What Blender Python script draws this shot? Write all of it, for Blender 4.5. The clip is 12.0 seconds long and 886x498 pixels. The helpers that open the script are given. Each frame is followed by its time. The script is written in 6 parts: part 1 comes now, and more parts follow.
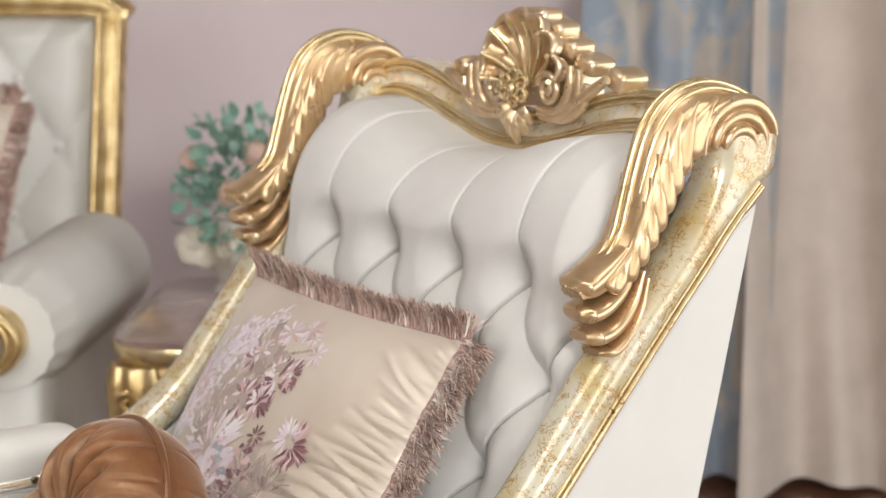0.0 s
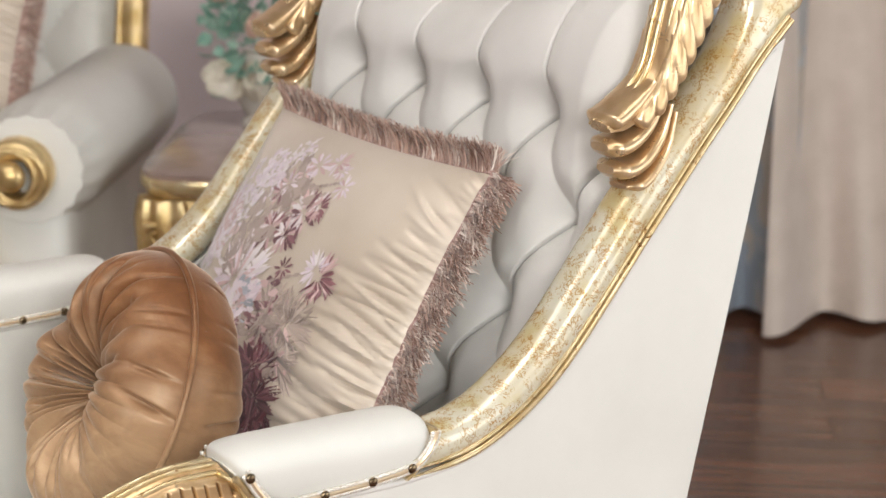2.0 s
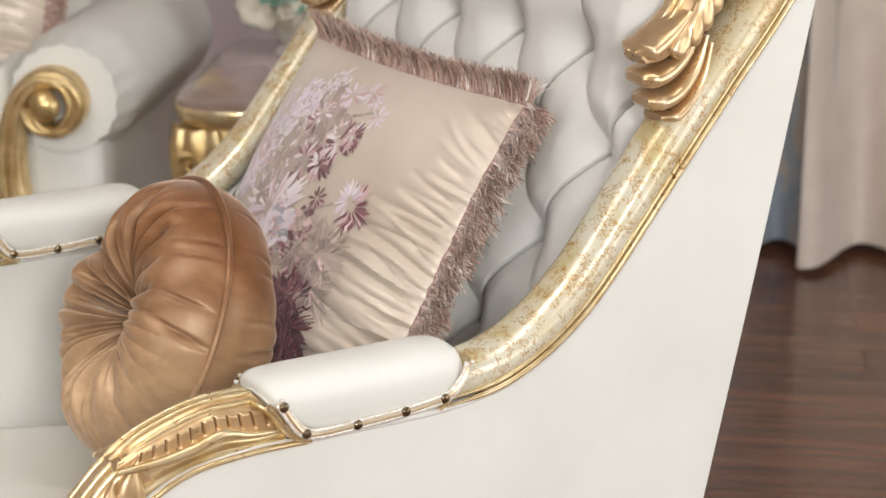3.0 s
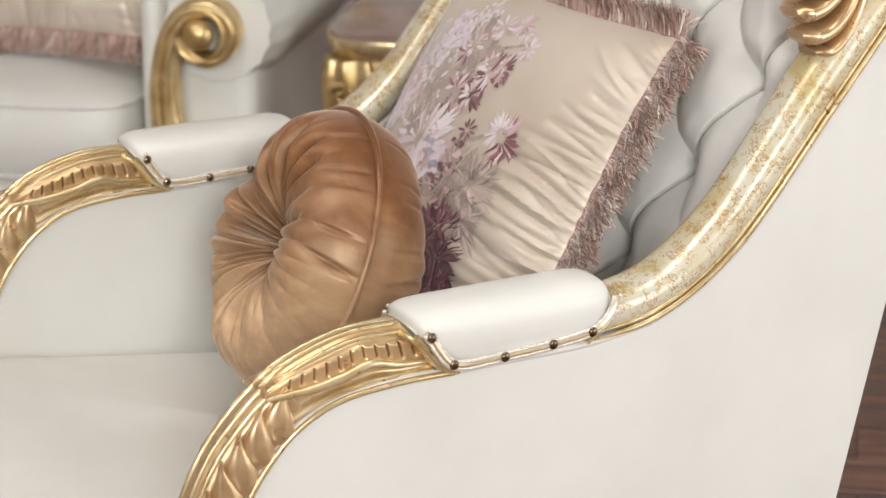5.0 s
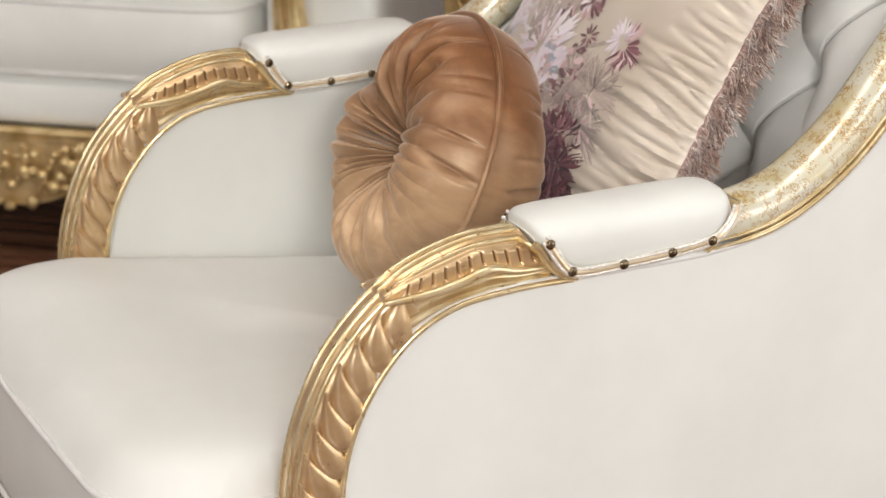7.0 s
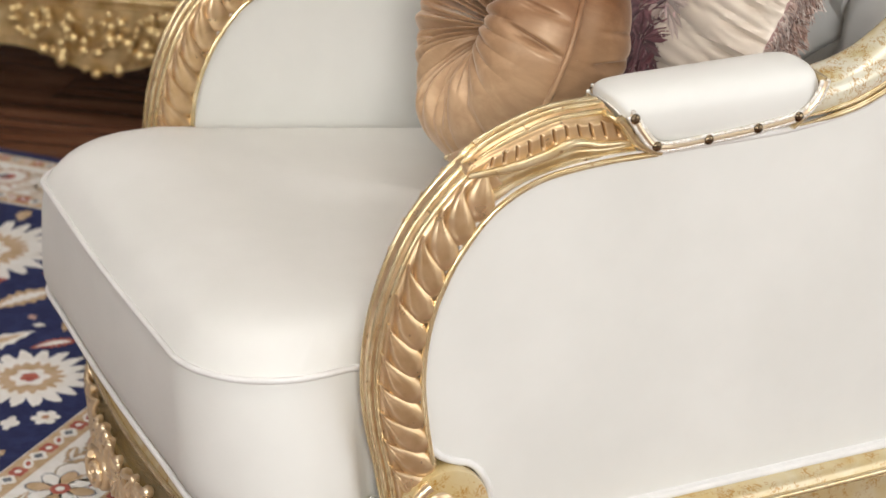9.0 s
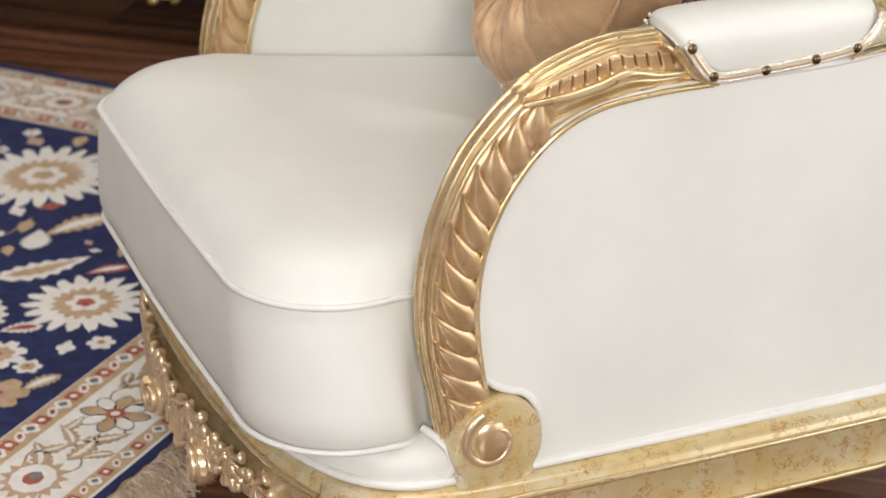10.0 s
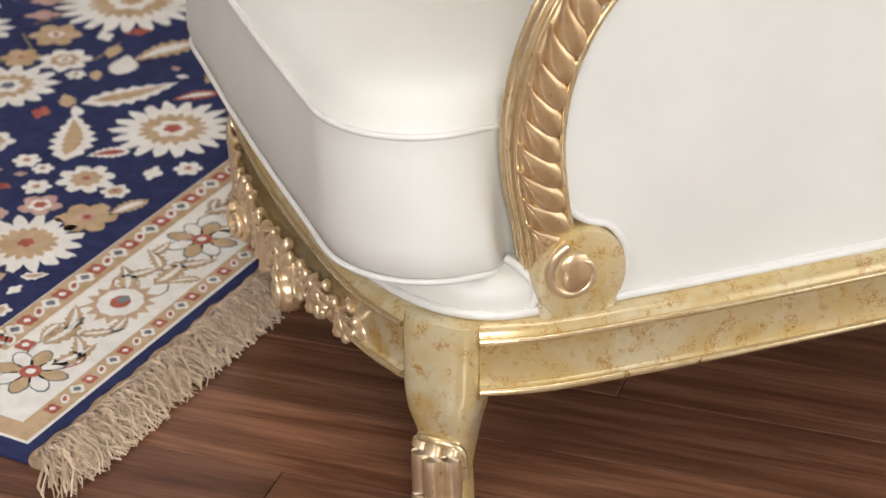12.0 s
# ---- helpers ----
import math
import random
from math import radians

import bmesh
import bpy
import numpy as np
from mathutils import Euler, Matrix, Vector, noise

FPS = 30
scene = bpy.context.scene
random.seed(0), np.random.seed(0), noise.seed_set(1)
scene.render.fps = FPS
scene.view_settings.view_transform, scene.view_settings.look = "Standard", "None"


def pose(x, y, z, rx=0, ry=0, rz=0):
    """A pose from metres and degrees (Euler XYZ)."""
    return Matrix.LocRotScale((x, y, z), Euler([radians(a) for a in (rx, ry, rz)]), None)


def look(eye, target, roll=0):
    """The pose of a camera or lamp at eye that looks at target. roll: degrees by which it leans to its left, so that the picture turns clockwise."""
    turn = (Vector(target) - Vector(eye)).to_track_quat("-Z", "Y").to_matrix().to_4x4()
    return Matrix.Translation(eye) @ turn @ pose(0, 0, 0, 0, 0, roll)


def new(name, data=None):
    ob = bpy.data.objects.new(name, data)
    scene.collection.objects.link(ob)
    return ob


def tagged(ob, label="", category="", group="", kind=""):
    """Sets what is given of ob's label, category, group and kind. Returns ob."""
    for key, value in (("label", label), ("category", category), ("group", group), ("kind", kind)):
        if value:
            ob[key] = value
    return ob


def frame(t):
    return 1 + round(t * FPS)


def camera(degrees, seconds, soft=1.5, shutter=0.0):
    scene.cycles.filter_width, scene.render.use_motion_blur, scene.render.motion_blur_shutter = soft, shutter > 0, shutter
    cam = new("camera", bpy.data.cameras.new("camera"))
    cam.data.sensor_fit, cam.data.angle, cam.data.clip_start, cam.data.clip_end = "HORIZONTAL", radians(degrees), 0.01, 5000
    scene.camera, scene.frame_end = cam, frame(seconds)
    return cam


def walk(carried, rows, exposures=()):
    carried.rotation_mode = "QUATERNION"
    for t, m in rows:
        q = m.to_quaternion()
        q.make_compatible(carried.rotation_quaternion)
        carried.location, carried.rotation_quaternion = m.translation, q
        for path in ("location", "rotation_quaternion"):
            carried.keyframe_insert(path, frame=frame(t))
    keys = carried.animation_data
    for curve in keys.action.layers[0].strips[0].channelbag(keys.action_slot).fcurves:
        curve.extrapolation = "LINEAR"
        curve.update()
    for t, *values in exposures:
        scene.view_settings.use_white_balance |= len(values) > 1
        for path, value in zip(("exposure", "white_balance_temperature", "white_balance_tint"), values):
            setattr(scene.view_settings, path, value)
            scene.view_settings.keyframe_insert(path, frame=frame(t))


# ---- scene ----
cam = camera(22.18, 12.0)
cam.data.dof.use_dof = True
cam.data.dof.focus_distance = 2.3
cam.data.dof.aperture_fstop = 7.0
EYE = (2.145, -0.693, 1.39)
ROWS = [
    (0.0, 79.799, -0.600, 55.345),
    (0.5, 78.870, -0.595, 55.589),
    (1.0, 77.855, -0.553, 55.843),
    (1.5, 76.775, -0.533, 55.944),
    (2.0, 75.563, -0.581, 56.044),
    (2.5, 74.588, -0.590, 56.267),
    (3.0, 73.790, -0.599, 56.937),
    (5.0, 72.047, -0.249, 60.782),
    (5.5, 71.524, -0.138, 61.572),
    (6.0, 70.928, -0.068, 62.431),
    (6.5, 70.354, 0.009, 63.188),
    (7.0, 69.659, 0.046, 63.881),
    (9.0, 66.435, 0.189, 66.099),
    (9.5, 65.615, 0.253, 66.768),
    (10.0, 64.642, 0.314, 67.564),
    (10.5, 63.618, 0.406, 68.249),
    (11.0, 62.480, 0.459, 68.984),
    (11.5, 61.452, 0.503, 69.538),
    (12.0, 60.356, 0.617, 69.846),
]
walk(cam, [(t, pose(*EYE, rx, ry, rz)) for t, rx, ry, rz in ROWS])

# ---- light: a bright showroom, by added unseen lamps behind the camera, beside and overhead ----
world = bpy.data.worlds.new("world")
scene.world = world
world.use_nodes = True
sky = world.node_tree.nodes.new("ShaderNodeTexSky")
sky.sky_type, sky.sun_disc = "NISHITA", False
sky.sun_elevation, sky.sun_rotation = radians(40), radians(120)
world.node_tree.links.new(sky.outputs[0], world.node_tree.nodes["Background"].inputs[0])
world.node_tree.nodes["Background"].inputs[1].default_value = 0.06


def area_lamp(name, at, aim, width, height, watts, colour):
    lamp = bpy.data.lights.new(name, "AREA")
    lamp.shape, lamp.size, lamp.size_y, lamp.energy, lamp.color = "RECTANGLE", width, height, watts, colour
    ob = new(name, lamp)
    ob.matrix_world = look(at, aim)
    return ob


RV = Vector((0.63, 0.777, 0)).normalized()      # along the back wall
RN = Vector((RV.y, -RV.x, 0))                  # out of it, into the room


def at_room(v, n, z):
    return RV * v + RN * n + Vector((0, 0, z))


# key set from the bouquet's wall shadow; the others are added as fill
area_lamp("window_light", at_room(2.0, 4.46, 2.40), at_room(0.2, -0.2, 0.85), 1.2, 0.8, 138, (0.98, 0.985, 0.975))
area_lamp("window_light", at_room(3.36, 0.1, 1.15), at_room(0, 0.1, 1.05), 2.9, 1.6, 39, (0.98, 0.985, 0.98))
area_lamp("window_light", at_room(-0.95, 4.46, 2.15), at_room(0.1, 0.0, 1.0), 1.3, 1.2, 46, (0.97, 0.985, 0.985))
# overhead fill, added where no ceiling lights are known
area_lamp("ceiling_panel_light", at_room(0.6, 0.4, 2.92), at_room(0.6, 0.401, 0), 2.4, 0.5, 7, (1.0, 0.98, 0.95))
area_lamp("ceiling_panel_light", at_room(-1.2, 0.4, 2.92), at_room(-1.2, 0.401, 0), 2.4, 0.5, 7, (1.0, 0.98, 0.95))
scene.view_settings.exposure = 0.0

# ---- materials ----
def material(name, rough=0.5, metal=0.0, coat=0.0, sheen=0.0):
    m = bpy.data.materials.new(name)
    m.use_nodes = True
    b = m.node_tree.nodes["Principled BSDF"]
    b.inputs["Roughness"].default_value = rough
    b.inputs["Metallic"].default_value = metal
    b.inputs["Coat Weight"].default_value = coat
    b.inputs["Coat Roughness"].default_value = 0.15
    b.inputs["Sheen Weight"].default_value = sheen
    return m, m.node_tree, b


def node(tree, kind, **values):
    n = tree.nodes.new(kind)
    for k, v in values.items():
        if k == "op":
            n.operation = v
        elif k == "blend":
            n.data_type, n.blend_type = "RGBA", v
        else:
            n.inputs[k.replace("_", " ")].default_value = v
    return n


def coords(tree, scale=(1, 1, 1), turn=(0, 0, 0), kind="Object"):
    c = tree.nodes.new("ShaderNodeTexCoord")
    m = node(tree, "ShaderNodeMapping", Scale=scale, Rotation=turn)
    tree.links.new(c.outputs[kind], m.inputs["Vector"])
    return m.outputs[0]


def noise_tex(tree, vec, scale, detail=3.0, rough=0.55, distort=0.0):
    n = node(tree, "ShaderNodeTexNoise", Scale=scale, Detail=detail, Roughness=rough, Distortion=distort)
    tree.links.new(vec, n.inputs["Vector"])
    return n.outputs["Fac"]


def ramp(tree, fac, stops):
    r = tree.nodes.new("ShaderNodeValToRGB")
    while len(r.color_ramp.elements) < len(stops):
        r.color_ramp.elements.new(0.5)
    for e, (at, c) in zip(r.color_ramp.elements, stops):
        e.position, e.color = at, (*c, 1) if len(c) == 3 else c
    tree.links.new(fac, r.inputs[0])
    return r.outputs[0]


def mix(tree, fac, a, b, blend="MIX"):
    n = node(tree, "ShaderNodeMix", blend=blend)
    for socket, v in ((n.inputs[0], fac), (n.inputs[6], a), (n.inputs[7], b)):
        if isinstance(v, bpy.types.NodeSocket):
            tree.links.new(v, socket)
        elif isinstance(v, (int, float)):
            socket.default_value = v
        else:
            socket.default_value = (*v, 1)
    return n.outputs[2]


def bump(tree, bsdf, height, strength, distance):
    b = node(tree, "ShaderNodeBump", Strength=strength, Distance=distance)
    tree.links.new(height, b.inputs["Height"])
    tree.links.new(b.outputs[0], bsdf.inputs["Normal"])


def grainy(name, dark, light, rough, scale=30, metal=0.0, bump_by=0.15, distance=0.002, fine=400, coat=0.0, sheen=0.0, spread=(0.35, 0.65), fleck=None):
    """A surface with two scales of variation and a fine relief."""
    m, t, b = material(name, rough, metal, coat, sheen)
    v = coords(t)
    big, small = noise_tex(t, v, scale, 4), noise_tex(t, v, fine, 2)
    colour = ramp(t, big, [(spread[0], dark), (spread[1], light)])
    if fleck:
        colour = mix(t, ramp(t, noise_tex(t, v, fleck[0], 4, 0.7, 1.2), [(fleck[1], (0, 0, 0)), (fleck[1] + 0.07, (1, 1, 1))]), colour, fleck[2])
    t.links.new(colour, b.inputs["Base Color"])
    bump(t, b, small, bump_by, distance)
    return m


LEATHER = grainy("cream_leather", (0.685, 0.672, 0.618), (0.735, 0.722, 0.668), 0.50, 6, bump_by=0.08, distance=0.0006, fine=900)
# the cream leather, darker and rougher, for the chair's back
LEATHER_DULL = grainy("cream_leather_darker", (0.61, 0.592, 0.556), (0.66, 0.642, 0.606), 0.62, 9, bump_by=0.1, distance=0.0006, fine=800)
WELT = grainy("cream_welt", (0.70, 0.68, 0.64), (0.77, 0.75, 0.71), 0.45, 30, bump_by=0.1, distance=0.0005, fine=700)


def gilt(name, dark, light, edge_tone, cut_tone, rough, metal):
    """Gold paint, paler on its raised edges and browner in its cuts."""
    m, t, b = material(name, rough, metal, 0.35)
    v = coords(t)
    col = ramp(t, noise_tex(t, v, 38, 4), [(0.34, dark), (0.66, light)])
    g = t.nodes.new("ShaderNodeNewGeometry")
    edge_mask = mix(t, 0.03, g.outputs["Pointiness"], noise_tex(t, v, 70, 3))
    col = mix(t, ramp(t, edge_mask, [(0.515, (0, 0, 0)), (0.59, (0.60, 0.60, 0.60))]), col, edge_tone)
    col = mix(t, ramp(t, edge_mask, [(0.41, (0.88, 0.88, 0.88)), (0.492, (0, 0, 0))]), col, cut_tone)
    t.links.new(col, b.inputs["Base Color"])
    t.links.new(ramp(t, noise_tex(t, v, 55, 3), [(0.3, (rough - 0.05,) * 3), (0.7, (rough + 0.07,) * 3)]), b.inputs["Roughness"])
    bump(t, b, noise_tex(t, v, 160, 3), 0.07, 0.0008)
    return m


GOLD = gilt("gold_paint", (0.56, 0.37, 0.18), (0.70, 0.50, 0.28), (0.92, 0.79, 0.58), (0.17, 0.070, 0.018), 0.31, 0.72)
GOLD_PALE = grainy("pale_gold_paint", (0.68, 0.51, 0.25), (0.82, 0.68, 0.42), 0.22, 45, metal=0.72, bump_by=0.05, distance=0.0006, fine=200, coat=0.3, fleck=(95, 0.60, (0.34, 0.18, 0.05)))
GOLD_FAR = grainy("old_gold_paint", (0.52, 0.35, 0.14), (0.82, 0.64, 0.34), 0.32, 25, metal=0.8, bump_by=0.15, distance=0.001, fine=150)
NAIL = grainy("dark_brass", (0.10, 0.07, 0.04), (0.28, 0.21, 0.13), 0.25, 150, metal=1.0)
BEAD = grainy("silver_gold_cord", (0.66, 0.58, 0.46), (0.90, 0.88, 0.84), 0.25, 260, metal=0.3)


def marbled(name, pale, mid, warm, patchy, dense):
    """Cream lacquer with a greenish cast, flecked and veined with gold and brown."""
    m, t, b = material(name, 0.24, 0.18, 0.6)
    v = coords(t)
    base = ramp(t, noise_tex(t, v, 16, 3), [(0.30, warm), (0.48, pale), (0.62, mid), (0.74, warm)])
    patch = ramp(t, noise_tex(t, v, 9, 3, 0.5, 0.4), [(0.46, (0, 0, 0)), (0.70, (patchy,) * 3)])
    base = mix(t, patch, base, (0.58, 0.41, 0.15))
    veins = ramp(t, noise_tex(t, v, 118, 3, 0.62, 1.5), [(0.43, (0, 0, 0)), (0.50, (1, 1, 1)), (0.56, (0, 0, 0))])
    gate = ramp(t, noise_tex(t, v, 52, 4, 0.70), [(dense, (0, 0, 0)), (dense + 0.08, (1, 1, 1))])
    col = mix(t, mix(t, 1.0, veins, gate, "MULTIPLY"), base, (0.40, 0.195, 0.026))
    fleck = ramp(t, noise_tex(t, v, 260, 3, 0.6, 0.8), [(0.60, (0, 0, 0)), (0.68, (0.75, 0.75, 0.75))])
    near = ramp(t, noise_tex(t, v, 40, 3, 0.6), [(dense + 0.01, (0, 0, 0)), (dense + 0.15, (1, 1, 1))])
    col = mix(t, mix(t, 1.0, fleck, near, "MULTIPLY"), col, (0.40, 0.20, 0.03))
    t.links.new(col, b.inputs["Base Color"])
    bump(t, b, noise_tex(t, v, 60, 2), 0.05, 0.001)
    return m


MARBLE = marbled("marbled_cream_lacquer", (0.72, 0.69, 0.55), (0.70, 0.65, 0.47), (0.60, 0.50, 0.26), 0.60, 0.46)
# the same lacquer lightened in colour, making up light the crest lacks
MARBLE_LIT = marbled("marbled_lacquer_lit", (0.86, 0.82, 0.68), (0.84, 0.77, 0.58), (0.74, 0.60, 0.33), 0.55, 0.50)
MARBLE_GOLD = marbled("marbled_gold_lacquer", (0.62, 0.53, 0.34), (0.60, 0.475, 0.25), (0.52, 0.365, 0.14), 0.80, 0.51)


def velvet():
    """Crushed pile; its sheen is painted in, from dark rust above to pale tan below."""
    m, t, b = material("rust_velvet", 0.36, 0.0, 0.0, 0.55)
    b.inputs["Sheen Roughness"].default_value = 0.30
    b.inputs["Sheen Tint"].default_value = (1.0, 0.82, 0.64, 1)
    b.inputs["Specular Tint"].default_value = (1.0, 0.80, 0.58, 1)
    b.inputs["Specular IOR Level"].default_value = 0.75
    v = coords(t)
    col = ramp(t, noise_tex(t, v, 9, 5, 0.66, 1.0), [(0.30, (0.135, 0.051, 0.019)), (0.50, (0.200, 0.081, 0.031)), (0.72, (0.30, 0.138, 0.060))])
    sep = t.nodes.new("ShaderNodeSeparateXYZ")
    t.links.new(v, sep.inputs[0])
    sheen_fade = node(t, "ShaderNodeMath", op="MULTIPLY_ADD")
    t.links.new(sep.outputs[1], sheen_fade.inputs[0])
    t.links.new(ramp(t, noise_tex(t, v, 8, 4, 0.55, 1.0), [(0.0, (0.30, 0.30, 0.30)), (1.0, (0.80, 0.80, 0.80))]), sheen_fade.inputs[2])
    sheen_fade.inputs[1].default_value = -3.3
    painted_sheen = ramp(t, sheen_fade.outputs[0], [(0.22, (0, 0, 0)), (0.82, (0.95, 0.95, 0.95))])
    col = mix(t, painted_sheen, col, (0.52, 0.345, 0.20))
    streak = ramp(t, noise_tex(t, coords(t, (30, 30, 9)), 2.0, 4, 0.6, 0.5), [(0.35, (0.86, 0.83, 0.80)), (0.65, (1.08, 1.09, 1.10))])
    col = mix(t, 1.0, col, streak, "MULTIPLY")
    t.links.new(col, b.inputs["Base Color"])
    bump(t, b, noise_tex(t, v, 1200, 2), 0.2, 0.0006)
    return m


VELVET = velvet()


def satin(name, a, c, rough=0.26):
    m, t, b = material(name, rough, 0.12, 0.0, 0.3)
    b.inputs["Anisotropic"].default_value = 0.5
    v = coords(t)
    col = ramp(t, noise_tex(t, v, 5, 3, 0.5, 0.3), [(0.35, a), (0.65, c)])
    t.links.new(col, b.inputs["Base Color"])
    w = node(t, "ShaderNodeTexWave", Scale=500.0, Distortion=0.6)
    t.links.new(v, w.inputs["Vector"])
    bump(t, b, w.outputs["Fac"], 0.06, 0.0004)
    return m


SATIN = satin("champagne_satin", (0.53, 0.445, 0.35), (0.64, 0.555, 0.455), 0.36)


def thread(name, a, c, rough=0.5):
    """A colour that varies from strand to strand or stitch to stitch."""
    m, t, b = material(name, rough, 0.0, 0.0, 0.4)
    g = t.nodes.new("ShaderNodeNewGeometry")
    t.links.new(ramp(t, g.outputs["Random Per Island"], [(0.0, a), (1.0, c)]), b.inputs["Base Color"])
    return m


FRINGE = thread("mauve_fringe", (0.20, 0.095, 0.066), (0.68, 0.48, 0.39), 0.33)
FRINGE_LIGHT = thread("silver_fringe", (0.60, 0.45, 0.38), (0.92, 0.83, 0.75), 0.28)
TAN_FRINGE = thread("tan_fringe", (0.38, 0.26, 0.165), (0.66, 0.51, 0.36), 0.7)
STITCH_LILAC = thread("lilac_stitch", (0.64, 0.53, 0.58), (0.80, 0.71, 0.75))
STITCH_PINK = thread("pink_stitch", (0.52, 0.32, 0.31), (0.68, 0.50, 0.48))
STITCH_WINE = thread("wine_stitch", (0.13, 0.040, 0.048), (0.29, 0.12, 0.135))
STITCH_GREY = thread("taupe_stitch", (0.32, 0.24, 0.20), (0.48, 0.38, 0.32))
STITCH_WHITE = thread("white_stitch", (0.66, 0.58, 0.58), (0.80, 0.74, 0.73))
STITCH_DARK = thread("plum_stitch", (0.05, 0.015, 0.02), (0.17, 0.05, 0.06))

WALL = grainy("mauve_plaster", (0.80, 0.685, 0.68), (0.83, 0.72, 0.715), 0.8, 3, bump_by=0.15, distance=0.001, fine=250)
# wall plaster darkened for the walls out of view, to cut bounced fill
WALL_DARKENED = grainy("darkened_mauve_plaster", (0.36, 0.29, 0.285), (0.41, 0.335, 0.33), 0.8, 3, bump_by=0.15, distance=0.001, fine=250)
# greyed only to lower the light bounced off the unseen ceiling
CEILING = grainy("greyed_plaster", (0.42, 0.41, 0.40), (0.48, 0.47, 0.46), 0.85, 3, bump_by=0.1, fine=150)
CURTAIN = grainy("beige_curtain", (0.61, 0.52, 0.445), (0.68, 0.59, 0.51), 0.7, 10, bump_by=0.25, distance=0.001, fine=700, sheen=0.3)
PLINTH = grainy("white_skirting", (0.72, 0.71, 0.69), (0.8, 0.79, 0.77), 0.4, 8, bump_by=0.05)


def damask():
    m, t, b = material("blue_damask_curtain", 0.6, 0.0, 0.0, 0.3)
    v = coords(t, (3.2, 3.2, 2.1))
    n = node(t, "ShaderNodeTexVoronoi", Scale=1.6, Randomness=0.35)
    t.links.new(v, n.inputs["Vector"])
    leaf = noise_tex(t, v, 2.6, 3, 0.5, 1.4)
    col = ramp(t, leaf, [(0.40, (0.30, 0.35, 0.41)), (0.50, (0.42, 0.45, 0.48)), (0.53, (0.50, 0.44, 0.37)), (0.62, (0.55, 0.50, 0.44))])
    col = mix(t, ramp(t, n.outputs["Distance"], [(0.30, (0.5, 0.5, 0.5)), (0.42, (0, 0, 0))]), col, (0.28, 0.33, 0.39))
    t.links.new(col, b.inputs["Base Color"])
    bump(t, b, noise_tex(t, v, 160, 2), 0.2, 0.001)
    return m


DAMASK = damask()


def planks():
    m, t, b = material("walnut_laminate", 0.27, 0.0, 0.3)
    v = coords(t, (1, 1, 1))
    o = t.nodes.new("ShaderNodeObjectInfo")
    shift = node(t, "ShaderNodeVectorMath", op="SCALE")
    comb = t.nodes.new("ShaderNodeCombineXYZ")
    t.links.new(o.outputs["Random"], comb.inputs[0])
    t.links.new(o.outputs["Random"], comb.inputs[1])
    t.links.new(comb.outputs[0], shift.inputs[0])
    shift.inputs["Scale"].default_value = 37.0
    add = node(t, "ShaderNodeVectorMath", op="ADD")
    t.links.new(v, add.inputs[0])
    t.links.new(shift.outputs[0], add.inputs[1])
    stretch = node(t, "ShaderNodeMapping", Scale=(1.6, 22, 8))
    t.links.new(add.outputs[0], stretch.inputs["Vector"])
    fine = node(t, "ShaderNodeMapping", Scale=(5, 150, 30))
    t.links.new(add.outputs[0], fine.inputs["Vector"])
    grain = noise_tex(t, stretch.outputs[0], 1.6, 5, 0.6, 0.6)
    hair = noise_tex(t, fine.outputs[0], 1.5, 3, 0.6)
    col = ramp(t, grain, [(0.30, (0.085, 0.033, 0.017)), (0.48, (0.172, 0.073, 0.038)), (0.68, (0.285, 0.138, 0.077))])
    tone = ramp(t, o.outputs["Random"], [(0.0, (0.72, 0.70, 0.70)), (1.0, (1.15, 1.12, 1.1))])
    col = mix(t, 1.0, col, tone, "MULTIPLY")
    col = mix(t, ramp(t, hair, [(0.35, (0.45, 0.45, 0.45)), (0.55, (0, 0, 0))]), col, (0.07, 0.03, 0.016))
    t.links.new(col, b.inputs["Base Color"])
    bump(t, b, hair, 0.08, 0.0006)
    return m


PLANK = planks()
SUBFLOOR = grainy("dark_joint", (0.03, 0.014, 0.008), (0.05, 0.022, 0.012), 0.8, 20)
NAVY = grainy("navy_pile", (0.012, 0.018, 0.076), (0.022, 0.032, 0.115), 0.95, 60, bump_by=0.6, distance=0.002, fine=900)
PILE_WHITE = grainy("ivory_pile", (0.80, 0.77, 0.70), (0.88, 0.86, 0.81), 0.95, 60, bump_by=0.6, distance=0.002, fine=900)
PILE_TAN = grainy("tan_pile", (0.50, 0.345, 0.19), (0.60, 0.44, 0.28), 0.95, 60, bump_by=0.6, distance=0.002, fine=900)
PILE_RED = grainy("brick_red_pile", (0.36, 0.07, 0.05), (0.48, 0.15, 0.10), 0.95, 60, bump_by=0.6, distance=0.002, fine=900)
PILE_OLIVE = grainy("olive_pile", (0.27, 0.21, 0.11), (0.38, 0.31, 0.19), 0.95, 60, bump_by=0.6, distance=0.002, fine=900)
PILE_SLATE = grainy("slate_pile", (0.12, 0.14, 0.16), (0.22, 0.24, 0.25), 0.95, 60, bump_by=0.6, distance=0.002, fine=900)
PINK_PILE = grainy("rose_pile", (0.50, 0.30, 0.25), (0.62, 0.42, 0.36), 0.95, 60, bump_by=0.6, distance=0.002, fine=900)
TAN_HEM = grainy("tan_hem_yarn", (0.34, 0.22, 0.12), (0.5, 0.36, 0.22), 0.85, 120, bump_by=0.8, distance=0.002, fine=500)
TABLETOP = grainy("brown_marble_top", (0.25, 0.17, 0.14), (0.38, 0.28, 0.24), 0.18, 7, coat=0.4, bump_by=0.02)
LEAF = grainy("green_leaf", (0.15, 0.31, 0.23), (0.38, 0.54, 0.44), 0.5, 30, bump_by=0.2)
